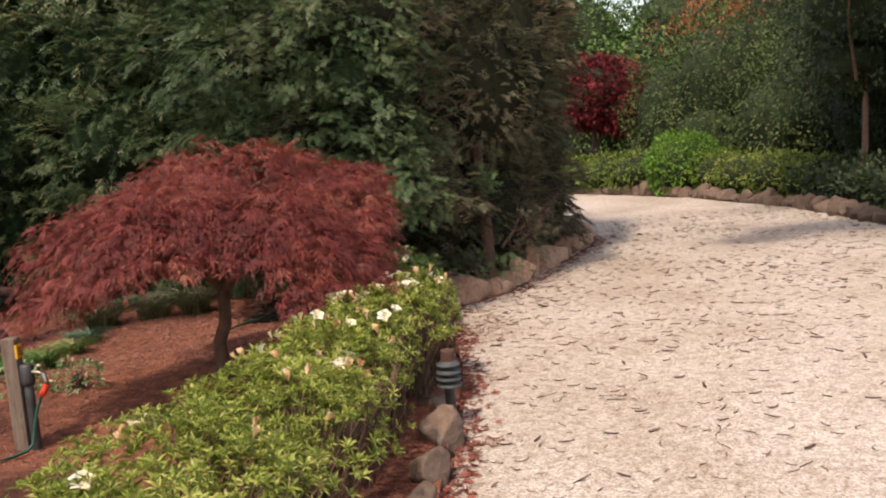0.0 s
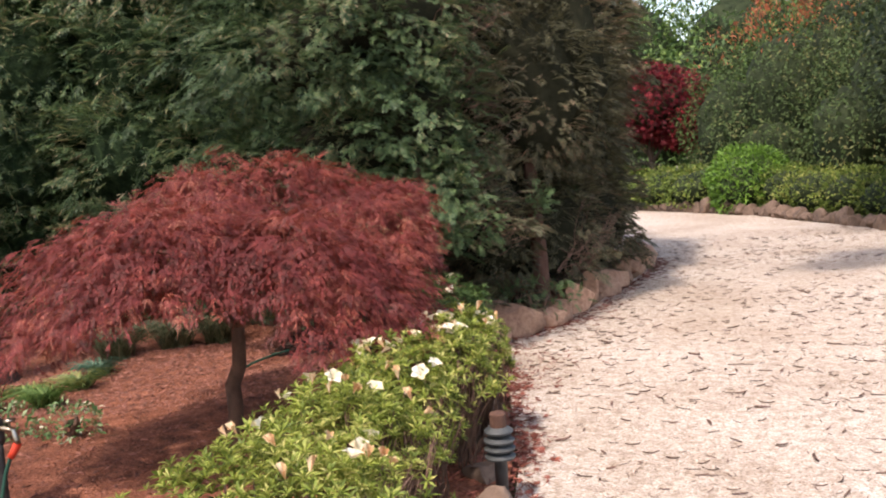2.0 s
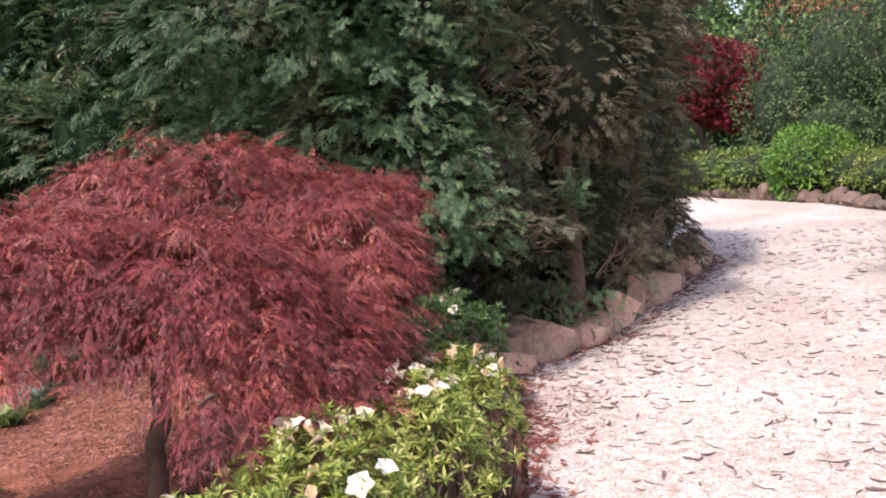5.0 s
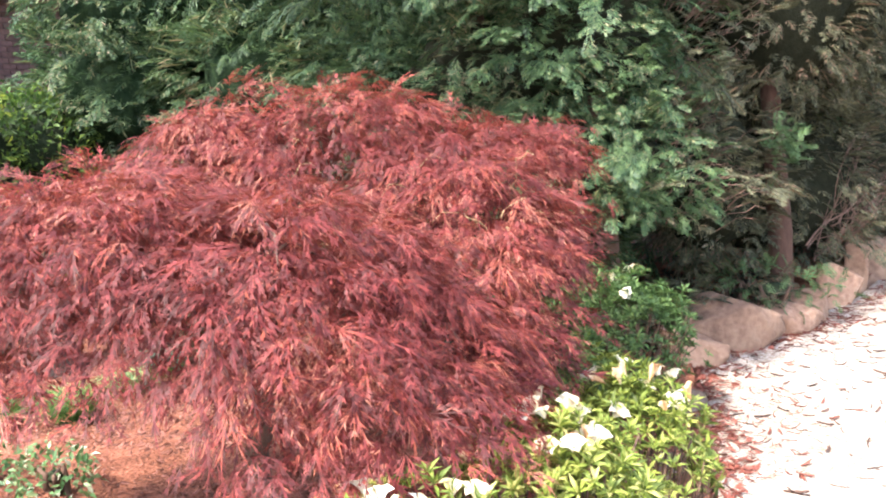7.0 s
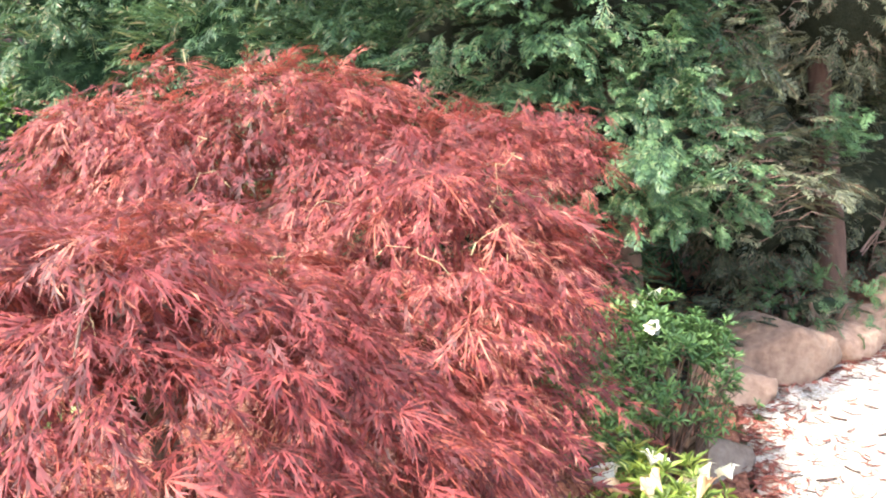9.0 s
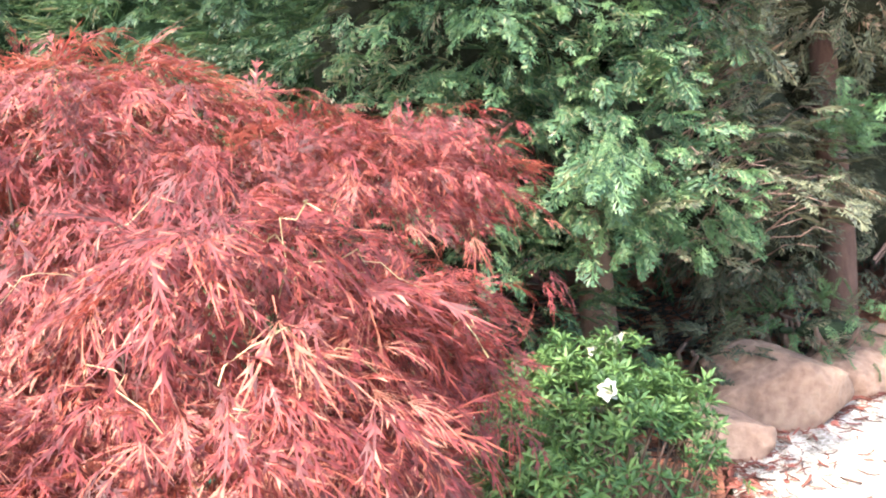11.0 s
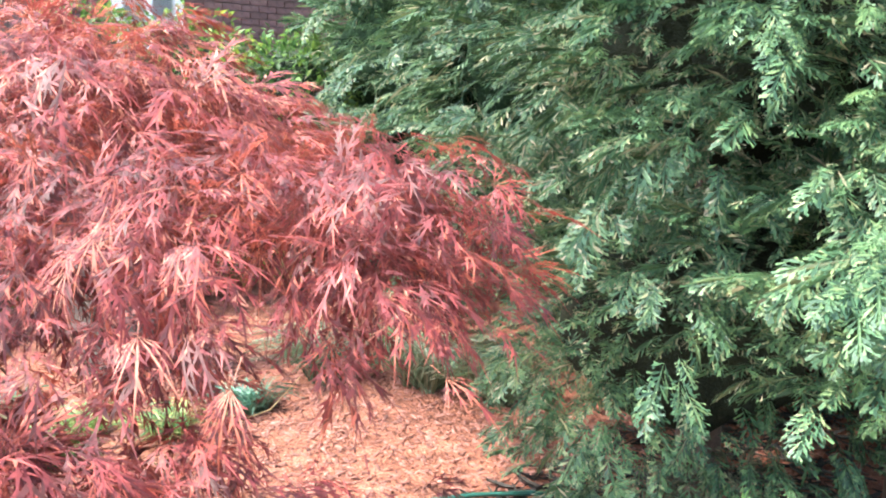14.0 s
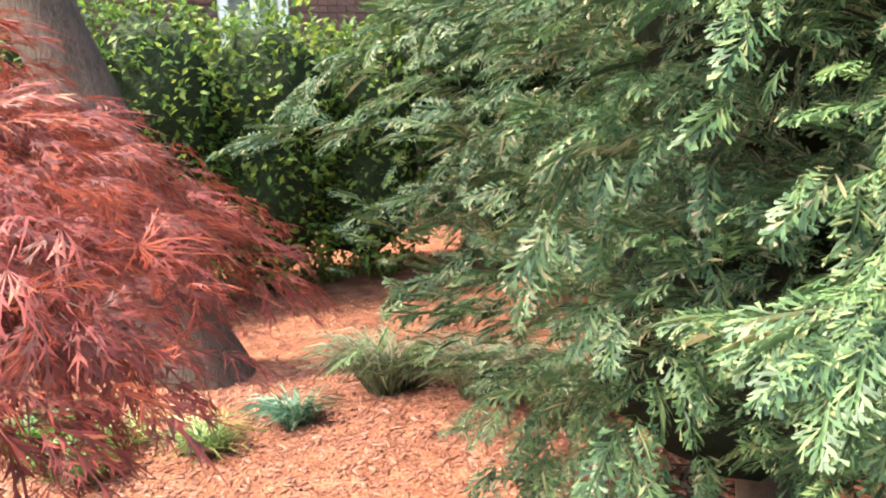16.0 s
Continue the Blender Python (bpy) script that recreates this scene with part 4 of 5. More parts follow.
M_YGREEN = leaf_mat("yellow_green_leaf", [(0.0, (0.07, 0.105, 0.025)), (0.4, (0.12, 0.18, 0.035)), (0.8, (0.19, 0.25, 0.05)), (1, (0.29, 0.31, 0.09))], 0.55, 0.35, 0.9, 0.2)
M_FRESH = leaf_mat("fresh_green_leaf", [(0.0, (0.05, 0.12, 0.02)), (0.5, (0.12, 0.25, 0.03)), (1, (0.20, 0.36, 0.05))], 0.45, 0.35, 0.9)
bush_row("low_hedge_shrub", [(2.9, 23.2), (3.45, 22.3), (3.95, 21.4), (4.5, 20.4)], 0.72, 0.95, 1300, (0.07, 0.12), M_YGREEN, "low clipped yellow-green shrub behind edging rocks", "low hedge beyond the drive")
bush_row("low_hedge_shrub", [(5.75, 18.2), (5.95, 17.2), (6.2, 16.2), (6.45, 15.3)], 0.62, 0.85, 1100, (0.06, 0.10), M_YGREEN, "low clipped yellow-green shrub behind edging rocks", "low hedge beyond the drive")
bush("round_shrub", 5.35, 19.3, [(5.35, 19.3, 0.62, 0.85, 0.85, 0.78), (5.2, 19.0, 0.5, 0.72, 0.7, 0.6)], 3800, (0.09, 0.15), M_FRESH, "rounded fresh green fine-leaved shrub behind edging rocks", template=LEAF_SLIM)
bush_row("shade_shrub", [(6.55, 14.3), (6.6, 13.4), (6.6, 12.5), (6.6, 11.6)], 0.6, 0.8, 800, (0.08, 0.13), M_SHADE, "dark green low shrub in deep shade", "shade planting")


def far_tree(name, x, y, z0, blobs, count, size, material, label, trunk_r=0.12, template=None, bark=None, red=0):
    th = thing(name, x, y, 0.0, label, "tree")
    bm = bmesh.new()
    c = blobs[0]
    tube(bm, bend((x, y, -0.1), (c[0], c[1], c[2]), 0, 7, 0.05), trunk_r, trunk_r * 0.5, 9)
    for b in blobs[1:]:
        tube(bm, bend((x, y, z0), (b[0], b[1], b[2]), 0.1, 6, 0.05), trunk_r * 0.5, trunk_r * 0.2, 6)
    part("trunk", bm, bark or M_BARK, th, smooth=True)
    core("shaded_core", blobs, 0.66, M_INNER, th)
    P, N = shell(blobs, count, 0.66, 1.06, 0.1, 0.8, lump=0.14)
    fwd = N * 0.6 + rnd3(count, 0.6) - UP * 0.2
    foliage("foliage", "leaf", template or LEAF, P, fwd, N * 0.5 + UP * 0.8 + rnd3(count, 0.4), rng.uniform(size[0], size[1], count), material, th)
    if red:
        P, N = shell(blobs, red * 4, 0.98, 1.12, 1.0, 0.9, lump=0.14)
        k = np.argsort(-(P[:, 2] - 0.1 * P[:, 0] + 0.35 * rng.normal(size=len(P))))[:red]
        foliage("red_growth", "red_leaf", LEAF_SLIM, P[k], UP * 0.7 + N[k] * 0.5 + rnd3(red, 0.45), N[k] + rnd3(red, 0.4), rng.uniform(size[0], size[1], red) * 1.2, M_PHOT_RED, th)
    return th


far_tree("red_maple_tree", 4.3, 24.6, 1.0, [(4.3, 24.6, 2.6, 1.5, 1.3, 1.05), (5.1, 24.3, 2.1, 0.9, 0.8, 0.75), (3.6, 24.8, 2.4, 0.9, 0.9, 0.9)], 6000, (0.10, 0.18), M_MAPLE_FAR, "small crimson-leaved maple tree behind a low hedge", 0.1, MAPLE_SMALL)
far_tree("photinia_shrub", 7.0, 22.2, 0.5, [(7.2, 22.2, 2.4, 1.7, 1.5, 2.2), (5.9, 22.7, 1.8, 1.2, 1.2, 1.75), (8.6, 21.6, 3.0, 1.7, 1.6, 2.6), (6.6, 21.5, 1.1, 1.3, 1.0, 1.1)], 16000, (0.07, 0.12), M_PHOT, "tall glossy green photinia with orange-red new tips", 0.1, red=3200)
far_tree("broadleaf_shrub", 8.2, 18.6, 0.5, [(8.3, 18.6, 2.2, 1.6, 1.5, 2.4), (7.3, 18.9, 1.4, 1.1, 1.1, 1.5), (9.2, 18.0, 3.2, 1.8, 1.5, 2.4)], 11000, (0.07, 0.12), M_PHOT, "tall dense dark green shrub in shade", 0.1)
DT = "slender tree with grey trunk and dark layered foliage in shade"
# the last blob is an unseen crown, added to shade the low hedge
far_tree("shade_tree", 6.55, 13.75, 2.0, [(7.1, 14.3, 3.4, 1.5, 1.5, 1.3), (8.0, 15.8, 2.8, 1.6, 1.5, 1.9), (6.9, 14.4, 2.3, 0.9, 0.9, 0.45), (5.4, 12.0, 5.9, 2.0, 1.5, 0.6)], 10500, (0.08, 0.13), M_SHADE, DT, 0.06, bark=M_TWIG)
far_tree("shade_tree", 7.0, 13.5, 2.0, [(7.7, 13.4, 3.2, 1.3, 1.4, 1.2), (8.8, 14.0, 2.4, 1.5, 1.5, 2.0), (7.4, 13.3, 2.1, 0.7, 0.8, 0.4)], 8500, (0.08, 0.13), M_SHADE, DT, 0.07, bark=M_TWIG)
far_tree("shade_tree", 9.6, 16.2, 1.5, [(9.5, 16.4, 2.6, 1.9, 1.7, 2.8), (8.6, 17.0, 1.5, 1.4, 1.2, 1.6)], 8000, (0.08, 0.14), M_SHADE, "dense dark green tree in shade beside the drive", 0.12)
# unseen tree, placed only for the shade its crown throws on the drive
far_tree("shade_tree", 6.7, 7.6, 2.6, [(4.2, 8.4, 6.0, 1.3, 0.8, 0.6), (5.6, 8.0, 6.3, 1.6, 1.2, 1.0), (6.8, 9.4, 6.2, 1.6, 1.5, 1.0), (3.1, 8.5, 5.8, 1.0, 0.6, 0.4), (2.2, 7.9, 5.6, 0.6, 0.4, 0.3)], 5200, (0.10, 0.17), M_SHADE, "tall dark-leaved tree out of view, added to shade the drive", 0.14)
# another out-of-view tree, added to dapple the mulch bed with shade
far_tree("shade_tree", -5.0, 1.5, 2.6, [(-3.5, 1.2, 4.6, 1.0, 0.8, 0.4), (-4.9, 2.2, 4.9, 1.3, 1.2, 0.7)], 520, (0.10, 0.17), M_SHADE, "tall dark-leaved tree out of view, added to shade the mulch bed", 0.12)
for x, y, z, r, h, n, lb in [(9.4, 33, 4.4, 3.4, 4.4, 7500, "bright green leafy tree in the distance"), (5.6, 35, 4.4, 3.0, 4.4, 7000, "bright green leafy tree in the distance"), (12.8, 31, 4.6, 3.6, 4.6, 5200, "tall green leafy tree in the distance"), (2.0, 38, 3.4, 3.2, 4.0, 2500, "bright green leafy tree in the distance"), (17, 27, 5, 4, 5, 3000, "tall green leafy tree in the distance"), (13, 20, 5, 3.2, 5, 3200, "tall green leafy tree in the distance")]:
    far_tree("background_tree", x, y, z * 0.5, [(x, y, z, r, r * 0.9, h * 0.8), (x - r * 0.6, y - 0.5, z * 0.75, r * 0.6, r * 0.6, h * 0.5), (x + r * 0.6, y - 0.4, z * 0.85, r * 0.65, r * 0.6, h * 0.55), (x + 0.2, y - 0.3, z * 0.35, r * 0.9, r * 0.7, h * 0.4)], n, (0.16, 0.3), M_TREE, lb, 0.22)


# ---- leaning tree behind the maple ----
def leaning_tree():
    th = thing("leaning_tree", -4.02, 7.3, 0.03, "mature tree with a leaning grey-brown furrowed trunk in mulch", "tree")
    bm = bmesh.new()
    pts = [Vector((-4.06, 7.26, -0.08)), Vector((-4.10, 7.18, 0.25)), Vector((-4.19, 7.03, 0.8)), Vector((-4.34, 6.80, 1.6)), Vector((-4.54, 6.52, 2.5)), Vector((-4.76, 6.20, 3.6)), Vector((-4.96, 5.90, 4.6))]
    tube(bm, pts, 0.225, 0.12, 18)
    for v in bm.verts:
        a = math.atan2(v.co.y - 7.2, v.co.x + 4.1)
        v.co += Vector((math.cos(a), math.sin(a), 0)) * 0.02 * noise.noise(Vector((v.co.x * 9, v.co.y * 9, v.co.z * 1.5)))
        if v.co.z < 0.2:
            v.co += Vector((math.cos(a), math.sin(a), 0)) * 0.05
    part("trunk", bm, M_BARK, th, smooth=True)
    blobs = [(-4.8, 5.4, 6.0, 1.5, 1.5, 0.9), (-3.6, 6.3, 6.2, 1.3, 1.2, 0.8), (-5.6, 6.4, 5.6, 1.2, 1.2, 0.8), (-2.7, 4.55, 6.0, 0.75, 0.62, 0.45)]
    for b in blobs:
        bm = bmesh.new()
        tube(bm, bend(tuple(pts[-1]), b[:3], 0.1, 6, 0.05), 0.08, 0.03, 8)
        part("limb", bm, M_BARK, th, smooth=True)
    P, N = shell(blobs, 2600, 0.3, 1.05, 3.0, 0.3, lump=0.2)
    # the last bough is added out of view and thickened to shade the hedge
    Q, QN = shell(blobs[3:], 500, 0.2, 1.0, 3.0, 0.0, lump=0.2)
    P, N = np.concatenate([P[:2100], Q]), np.concatenate([N[:2100], QN])
    foliage("foliage", "leaf", LEAF, P, N + rnd3(2600, 0.6), UP + rnd3(2600, 0.5), rng.uniform(0.09, 0.15, 2600), M_TREE, th)


leaning_tree()


# ---- tufts and ground plants ----
def blade_strip(a, d, h, w, bx=0.0, by=0.0):
    """One arching grass blade."""
    v = []
    for u in (0, 0.35, 0.7, 1.0):
        z, ww = h * (1.7 * u - 1.15 * u * u), w * (1 - 0.85 * u)
        cx, cy = bx + math.cos(a) * d * u, by + math.sin(a) * d * u
        v += [(cx - math.sin(a) * ww, cy + math.cos(a) * ww, z), (cx + math.sin(a) * ww, cy - math.cos(a) * ww, z + 0.004)]
    f = []
    for j in (0, 2, 4):
        f += [(j, j + 1, j + 3), (j, j + 3, j + 2)]
    return np.array(v, float), np.array(f)


BLADES = [tri_mesh("blade", *blade_strip(0, d, h, 0.007)) for d, h in ((1.0, 0.75), (0.7, 1.0), (0.5, 1.1))]


def tuft(x, y, r, h, n, material, label, name="grass_tuft"):
    th = thing(name, x, y, float(mulch_z(x, y)) - 0.01, label, "grass", "strappy tufts in the mulch")
    for k in range(36):
        ob = new("blade", BLADES[k % 3])
        ob.parent, ob.matrix_parent_inverse = th, Matrix.Identity(4)
        s = rr.uniform(0.7, 1.0)
        ob.matrix_basis = Matrix.LocRotScale(Vector((rr.uniform(-0.15, 0.15) * r, rr.uniform(-0.15, 0.15) * r, 0)), Euler((0, 0, rr.uniform(0, 6.283))), Vector((r * s, 1.0, h * s)))
        if not ob.material_slots:
            ob.data.materials.append(material)
        ob.material_slots[0].link = "OBJECT"
        ob.material_slots[0].material = material
    out = []
    for k in range(n - 36):
        l = rr.uniform(0.6, 1.0)
        out.append(blade_strip(rr.uniform(0, 6.283), rr.uniform(0.45, 1.0) * r * l, h * l, rr.uniform(0.004, 0.008), rr.uniform(-0.2, 0.2) * r, rr.uniform(-0.2, 0.2) * r))
    ob = link("fine_growth", tri_mesh("fine_growth", *merge(out)), material)
    ob.parent = th
    ob["kind"] = "stuff"
    return th


tuft(-3.18, 6.98, 0.30, 0.20, 190, M_GRASS, "yellow-green striped strappy grass tuft in mulch")
tuft(-3.42, 6.72, 0.24, 0.18, 120, M_GRASS, "yellow-green striped strappy grass tuft in mulch")
tuft(-3.22, 7.38, 0.27, 0.20, 190, M_BLUE, "blue-green strappy grass tuft beside the leaning trunk")
tuft(-3.75, 6.5, 0.26, 0.2, 150, M_BLUE, "blue-green strappy grass tuft in mulch")
for x, y in [(-2.9, 8.2), (-3.3, 7.9), (-2.55, 8.35)]:
    tuft(x, y, 0.50, 0.42, 300, M_FINE, "fine arching grey-green grass behind the maple")
for x, y, r in [(-3.2, 6.5, 0.30), (-3.55, 6.35, 0.34)]:
    tuft(x, y, r, 0.24, 230, M_STRAP, "bright green strappy plant in mulch beside the leaning trunk")


def ground_plant(x, y, r, n, label):
    bush("ground_cover_plant", x, y, [(x, y, 0.13, r, r * 0.8, 0.13)], n, (0.025, 0.05), M_VARIEG, label, "plant", "", None, 4, shrink=0.2)


ground_plant(-2.6, 5.7, 0.17, 260, "small green and white variegated plant in mulch")
ground_plant(-3.05, 5.75, 0.2, 260, "small green leafy plant behind the tap post")
bush("low_cypress_seedling", 0.28, 8.42, [(0.28, 8.44, 0.24, 0.42, 0.2, 0.14)], 120, (0.06, 0.11), M_CYP_LIGHT, "low pale green feathery shrub behind edging rocks", template=SPRAYS, shrink=0.3)

for x, y, r in [(-0.62, 7.62, 0.26), (-0.22, 8.1, 0.24), (0.12, 8.5, 0.3), (-1.05, 7.75, 0.24)]:
    bush("low_cypress_seedling", x, y, [(x, y, 0.22, r, r * 0.8, 0.16)], 90, (0.08, 0.14), M_CYP_DARK, "low dull green feathery shrub in the shade of hedge", template=SPRAYS, shrink=0.1)

# bare dead branches and a lone green spray under the dull cypress
def dead_branches():
    th = thing("dead_branch_tangle", 0.75, 9.3, 0.05, "bare dead grey-brown branches at the foot of hedge", "branch")
    for k in range(18):
        bm = bmesh.new()
        u = rr.random()
        b = Vector((0.50 + 0.30 * u, 9.0 + 0.5 * u, rr.uniform(0.22, 0.5)))
        e = b + Vector((rr.uniform(0.25, 0.6), rr.uniform(0.0, 0.5), rr.uniform(0.12, 0.8)))
        pts = bend(tuple(b), tuple(e), rr.uniform(-0.12, 0.02), 8, 0.022)
        tube(bm, pts, rr.uniform(0.004, 0.009), 0.002, 5)
        for j in range(5):
            s = pts[rr.randrange(2, 7)]
            q = Vector(s) + Vector((rr.uniform(-0.12, 0.2), rr.uniform(-0.12, 0.12), rr.uniform(0.03, 0.3)))
            tube(bm, bend(tuple(s), tuple(q), 0.02, 4, 0.012), 0.003, 0.001, 4)
        part("branch", bm, M_DEAD, th, smooth=True)


dead_branches()


def lone_spray():
    th = thing("cypress_branch", 0.36, 8.78, 1.0, "single pale green cypress branch reaching out of hedge", "branch")
    bm = bmesh.new()
    tube(bm, bend((0.3, 8.8, 1.0), (0.40, 8.08, 1.2), 0.06, 6, 0.01), 0.012, 0.004, 6)
    part("stem", bm, M_TWIG, th, smooth=True)
    n = 60
    u = rng.random((n, 1))
    P = np.array((0.32, 8.6, 1.06)) * (1 - u) + np.array((0.42, 8.05, 1.2)) * u + rnd3(n, 0.05)
    fwd = np.array((0.25, -0.8, 0.15)) + rnd3(n, 0.45)
    foliage("foliage", "spray", SPRAYS, P, fwd, UP + rnd3(n, 0.3), rng.uniform(0.07, 0.13, n), M_CYP_LIGHT, th)


lone_spray()


# ---- tap on its post ----
def box(bm, cx, cy, cz, sx, sy, sz, bevel=0.0):
    r = bmesh.ops.create_cube(bm, size=1.0, matrix=Matrix.Translation((cx, cy, cz)) @ Matrix.Diagonal((sx, sy, sz, 1)))
    if bevel:
        es = list({e for v in r["verts"] for e in v.link_edges})
        bmesh.ops.bevel(bm, geom=es, offset=bevel, segments=2, affect="EDGES", profile=0.6)


def lathe(bm, prof, cx, cy, sides=20):
    rings = [[bm.verts.new((cx + r * math.cos(2 * math.pi * k / sides), cy + r * math.sin(2 * math.pi * k / sides), z)) for k in range(sides)] for r, z in prof]
    for a, b in zip(rings, rings[1:]):
        for k in range(sides):
            bm.faces.new((a[k], a[(k + 1) % sides], b[(k + 1) % sides], b[k]))
    bm.faces.new(list(reversed(rings[0])))
    bm.faces.new(rings[-1])


def garden_tap():
    x, y = -2.39, 4.52
    th = thing("tap_post", x, y, 0.03, "weathered timber post carrying a garden tap, in mulch", "post")
    bm = bmesh.new()
    box(bm, x, y, 0.30, 0.075, 0.075, 0.72, 0.008)
    part("post", bm, M_TIMBER, th)
    bm = bmesh.new()
    box(bm, x + 0.042, y - 0.012, 0.585, 0.012, 0.06, 0.075, 0.003)
    sign = part("sign", bm, M_YELLOW, th, "small yellow-orange sign")
    bm = bmesh.new()
    for dz, w in ((0.016, 0.034), (0.0, 0.024), (-0.014, 0.03)):
        box(bm, x + 0.0495, y - 0.012, 0.585 + dz, 0.003, w, 0.007)
    part("mark", bm, M_BLACK, sign, "dark worn mark")
    bm = bmesh.new()
    tube(bm, [Vector((x + 0.075, y - 0.02, -0.02)), Vector((x + 0.075, y - 0.02, 0.3)), Vector((x + 0.075, y - 0.02, 0.47))], 0.026, 0.026, 12)
    lathe(bm, [(0.034, 0.40), (0.036, 0.42), (0.036, 0.5), (0.026, 0.515)], x + 0.075, y - 0.02, 14)
    part("standpipe", bm, M_BLACK, th, "black plastic standpipe", smooth=True)
    bm = bmesh.new()
    tube(bm, bend((x + 0.08, y - 0.02, 0.47), (x + 0.17, y - 0.04, 0.46), 0.004, 5), 0.013, 0.012, 10)
    tube(bm, bend((x + 0.17, y - 0.04, 0.465), (x + 0.19, y - 0.05, 0.40), 0.0, 4), 0.013, 0.014, 10)
    lathe(bm, [(0.004, 0.47), (0.005, 0.50), (0.026, 0.502), (0.026, 0.512), (0.01, 0.516)], x + 0.155, y - 0.035, 10)
    tap = part("tap", bm, M_BRASS, th, "worn brass tap", smooth=True)
    bm = bmesh.new()
    tube(bm, [Vector((x + 0.19, y - 0.05, 0.405)), Vector((x + 0.175, y - 0.055, 0.375)), Vector((x + 0.155, y - 0.06, 0.345))], 0.019, 0.016, 12)
    part("hose_connector", bm, M_RED, th, "red plastic hose connector", smooth=True)
    h = thing("garden_hose", x + 0.12, y - 0.05, 0.03, "dark green garden hose hanging from a tap into mulch", "hose")
    bm = bmesh.new()
    pts = [Vector(p) for p in [(x + 0.155, y - 0.06, 0.345), (x + 0.125, y - 0.065, 0.27), (x + 0.10, y - 0.07, 0.17), (x + 0.085, y - 0.08, 0.09), (x + 0.07, y - 0.11, 0.065), (x + 0.02, y - 0.18, 0.06), (x - 0.08, y - 0.26, 0.06), (x - 0.22, y - 0.3, 0.06), (x - 0.4, y - 0.28, 0.06)]]
    tube(bm, pts, 0.009, 0.009, 10)
    part("hose", bm, M_HOSE, h, smooth=True)


garden_tap()


def lying_hose():
    h = thing("garden_hose", -1.84, 7.51, 0.04, "dark green garden hose lying across bark mulch", "hose")
    bm = bmesh.new()
    pts = [Vector((x, y, float(mulch_z(x, y)) + 0.018 + b)) for x, y, b in [(-2.02, 7.08, -0.012), (-1.98, 7.2, 0.010), (-1.93, 7.34, 0.020), (-1.84, 7.51, 0.024), (-1.72, 7.68, 0.016), (-1.56, 7.83, 0.006), (-1.35, 7.92, 0.0), (-1.0, 8.0, 0.0)]]
    tube(bm, pts, 0.0095, 0.0095, 10)
    part("hose", bm, M_HOSE, h, smooth=True)


lying_hose()


# ---- bollard light ----
def bollard_light():
    x, y = -0.065, 4.47
    th = thing("bollard_light", x, y, 0.0, "short dark grey louvred garden light at the gravel edge", "lamp")
    bm = bmesh.new()
    lathe(bm, [(0.028, -0.05), (0.028, 0.22), (0.034, 0.225)], x, y)
    part("stake", bm, M_LAMP, th, smooth=True)
    for k in range(3):
        bm = bmesh.new()
        z = 0.23 + 0.036 * k
        lathe(bm, [(0.03, z), (0.066, z - 0.004), (0.068, z + 0.004), (0.05, z + 0.016), (0.03, z + 0.02)], x, y)
        part("louvre", bm, M_LAMP, th)
    # lens in black, so its colour gives the shade of the louvre gaps
    bm = bmesh.new()
    lathe(bm, [(0.03, 0.23), (0.03, 0.35)], x, y)
    part("lens", bm, M_BLACK, th, "lens coloured black for the shaded gaps between louvres", smooth=True)
    bm = bmesh.new()
    lathe(bm, [(0.062, 0.338), (0.064, 0.346), (0.046, 0.36), (0.042, 0.364)], x, y)
    part("cap", bm, M_LAMP, th)
    bm = bmesh.new()
    lathe(bm, [(0.036, 0.36), (0.036, 0.418), (0.031, 0.424)], x, y)
    part("crown", bm, M_REDBARK, th, "faded brown top cylinder")


bollard_light()


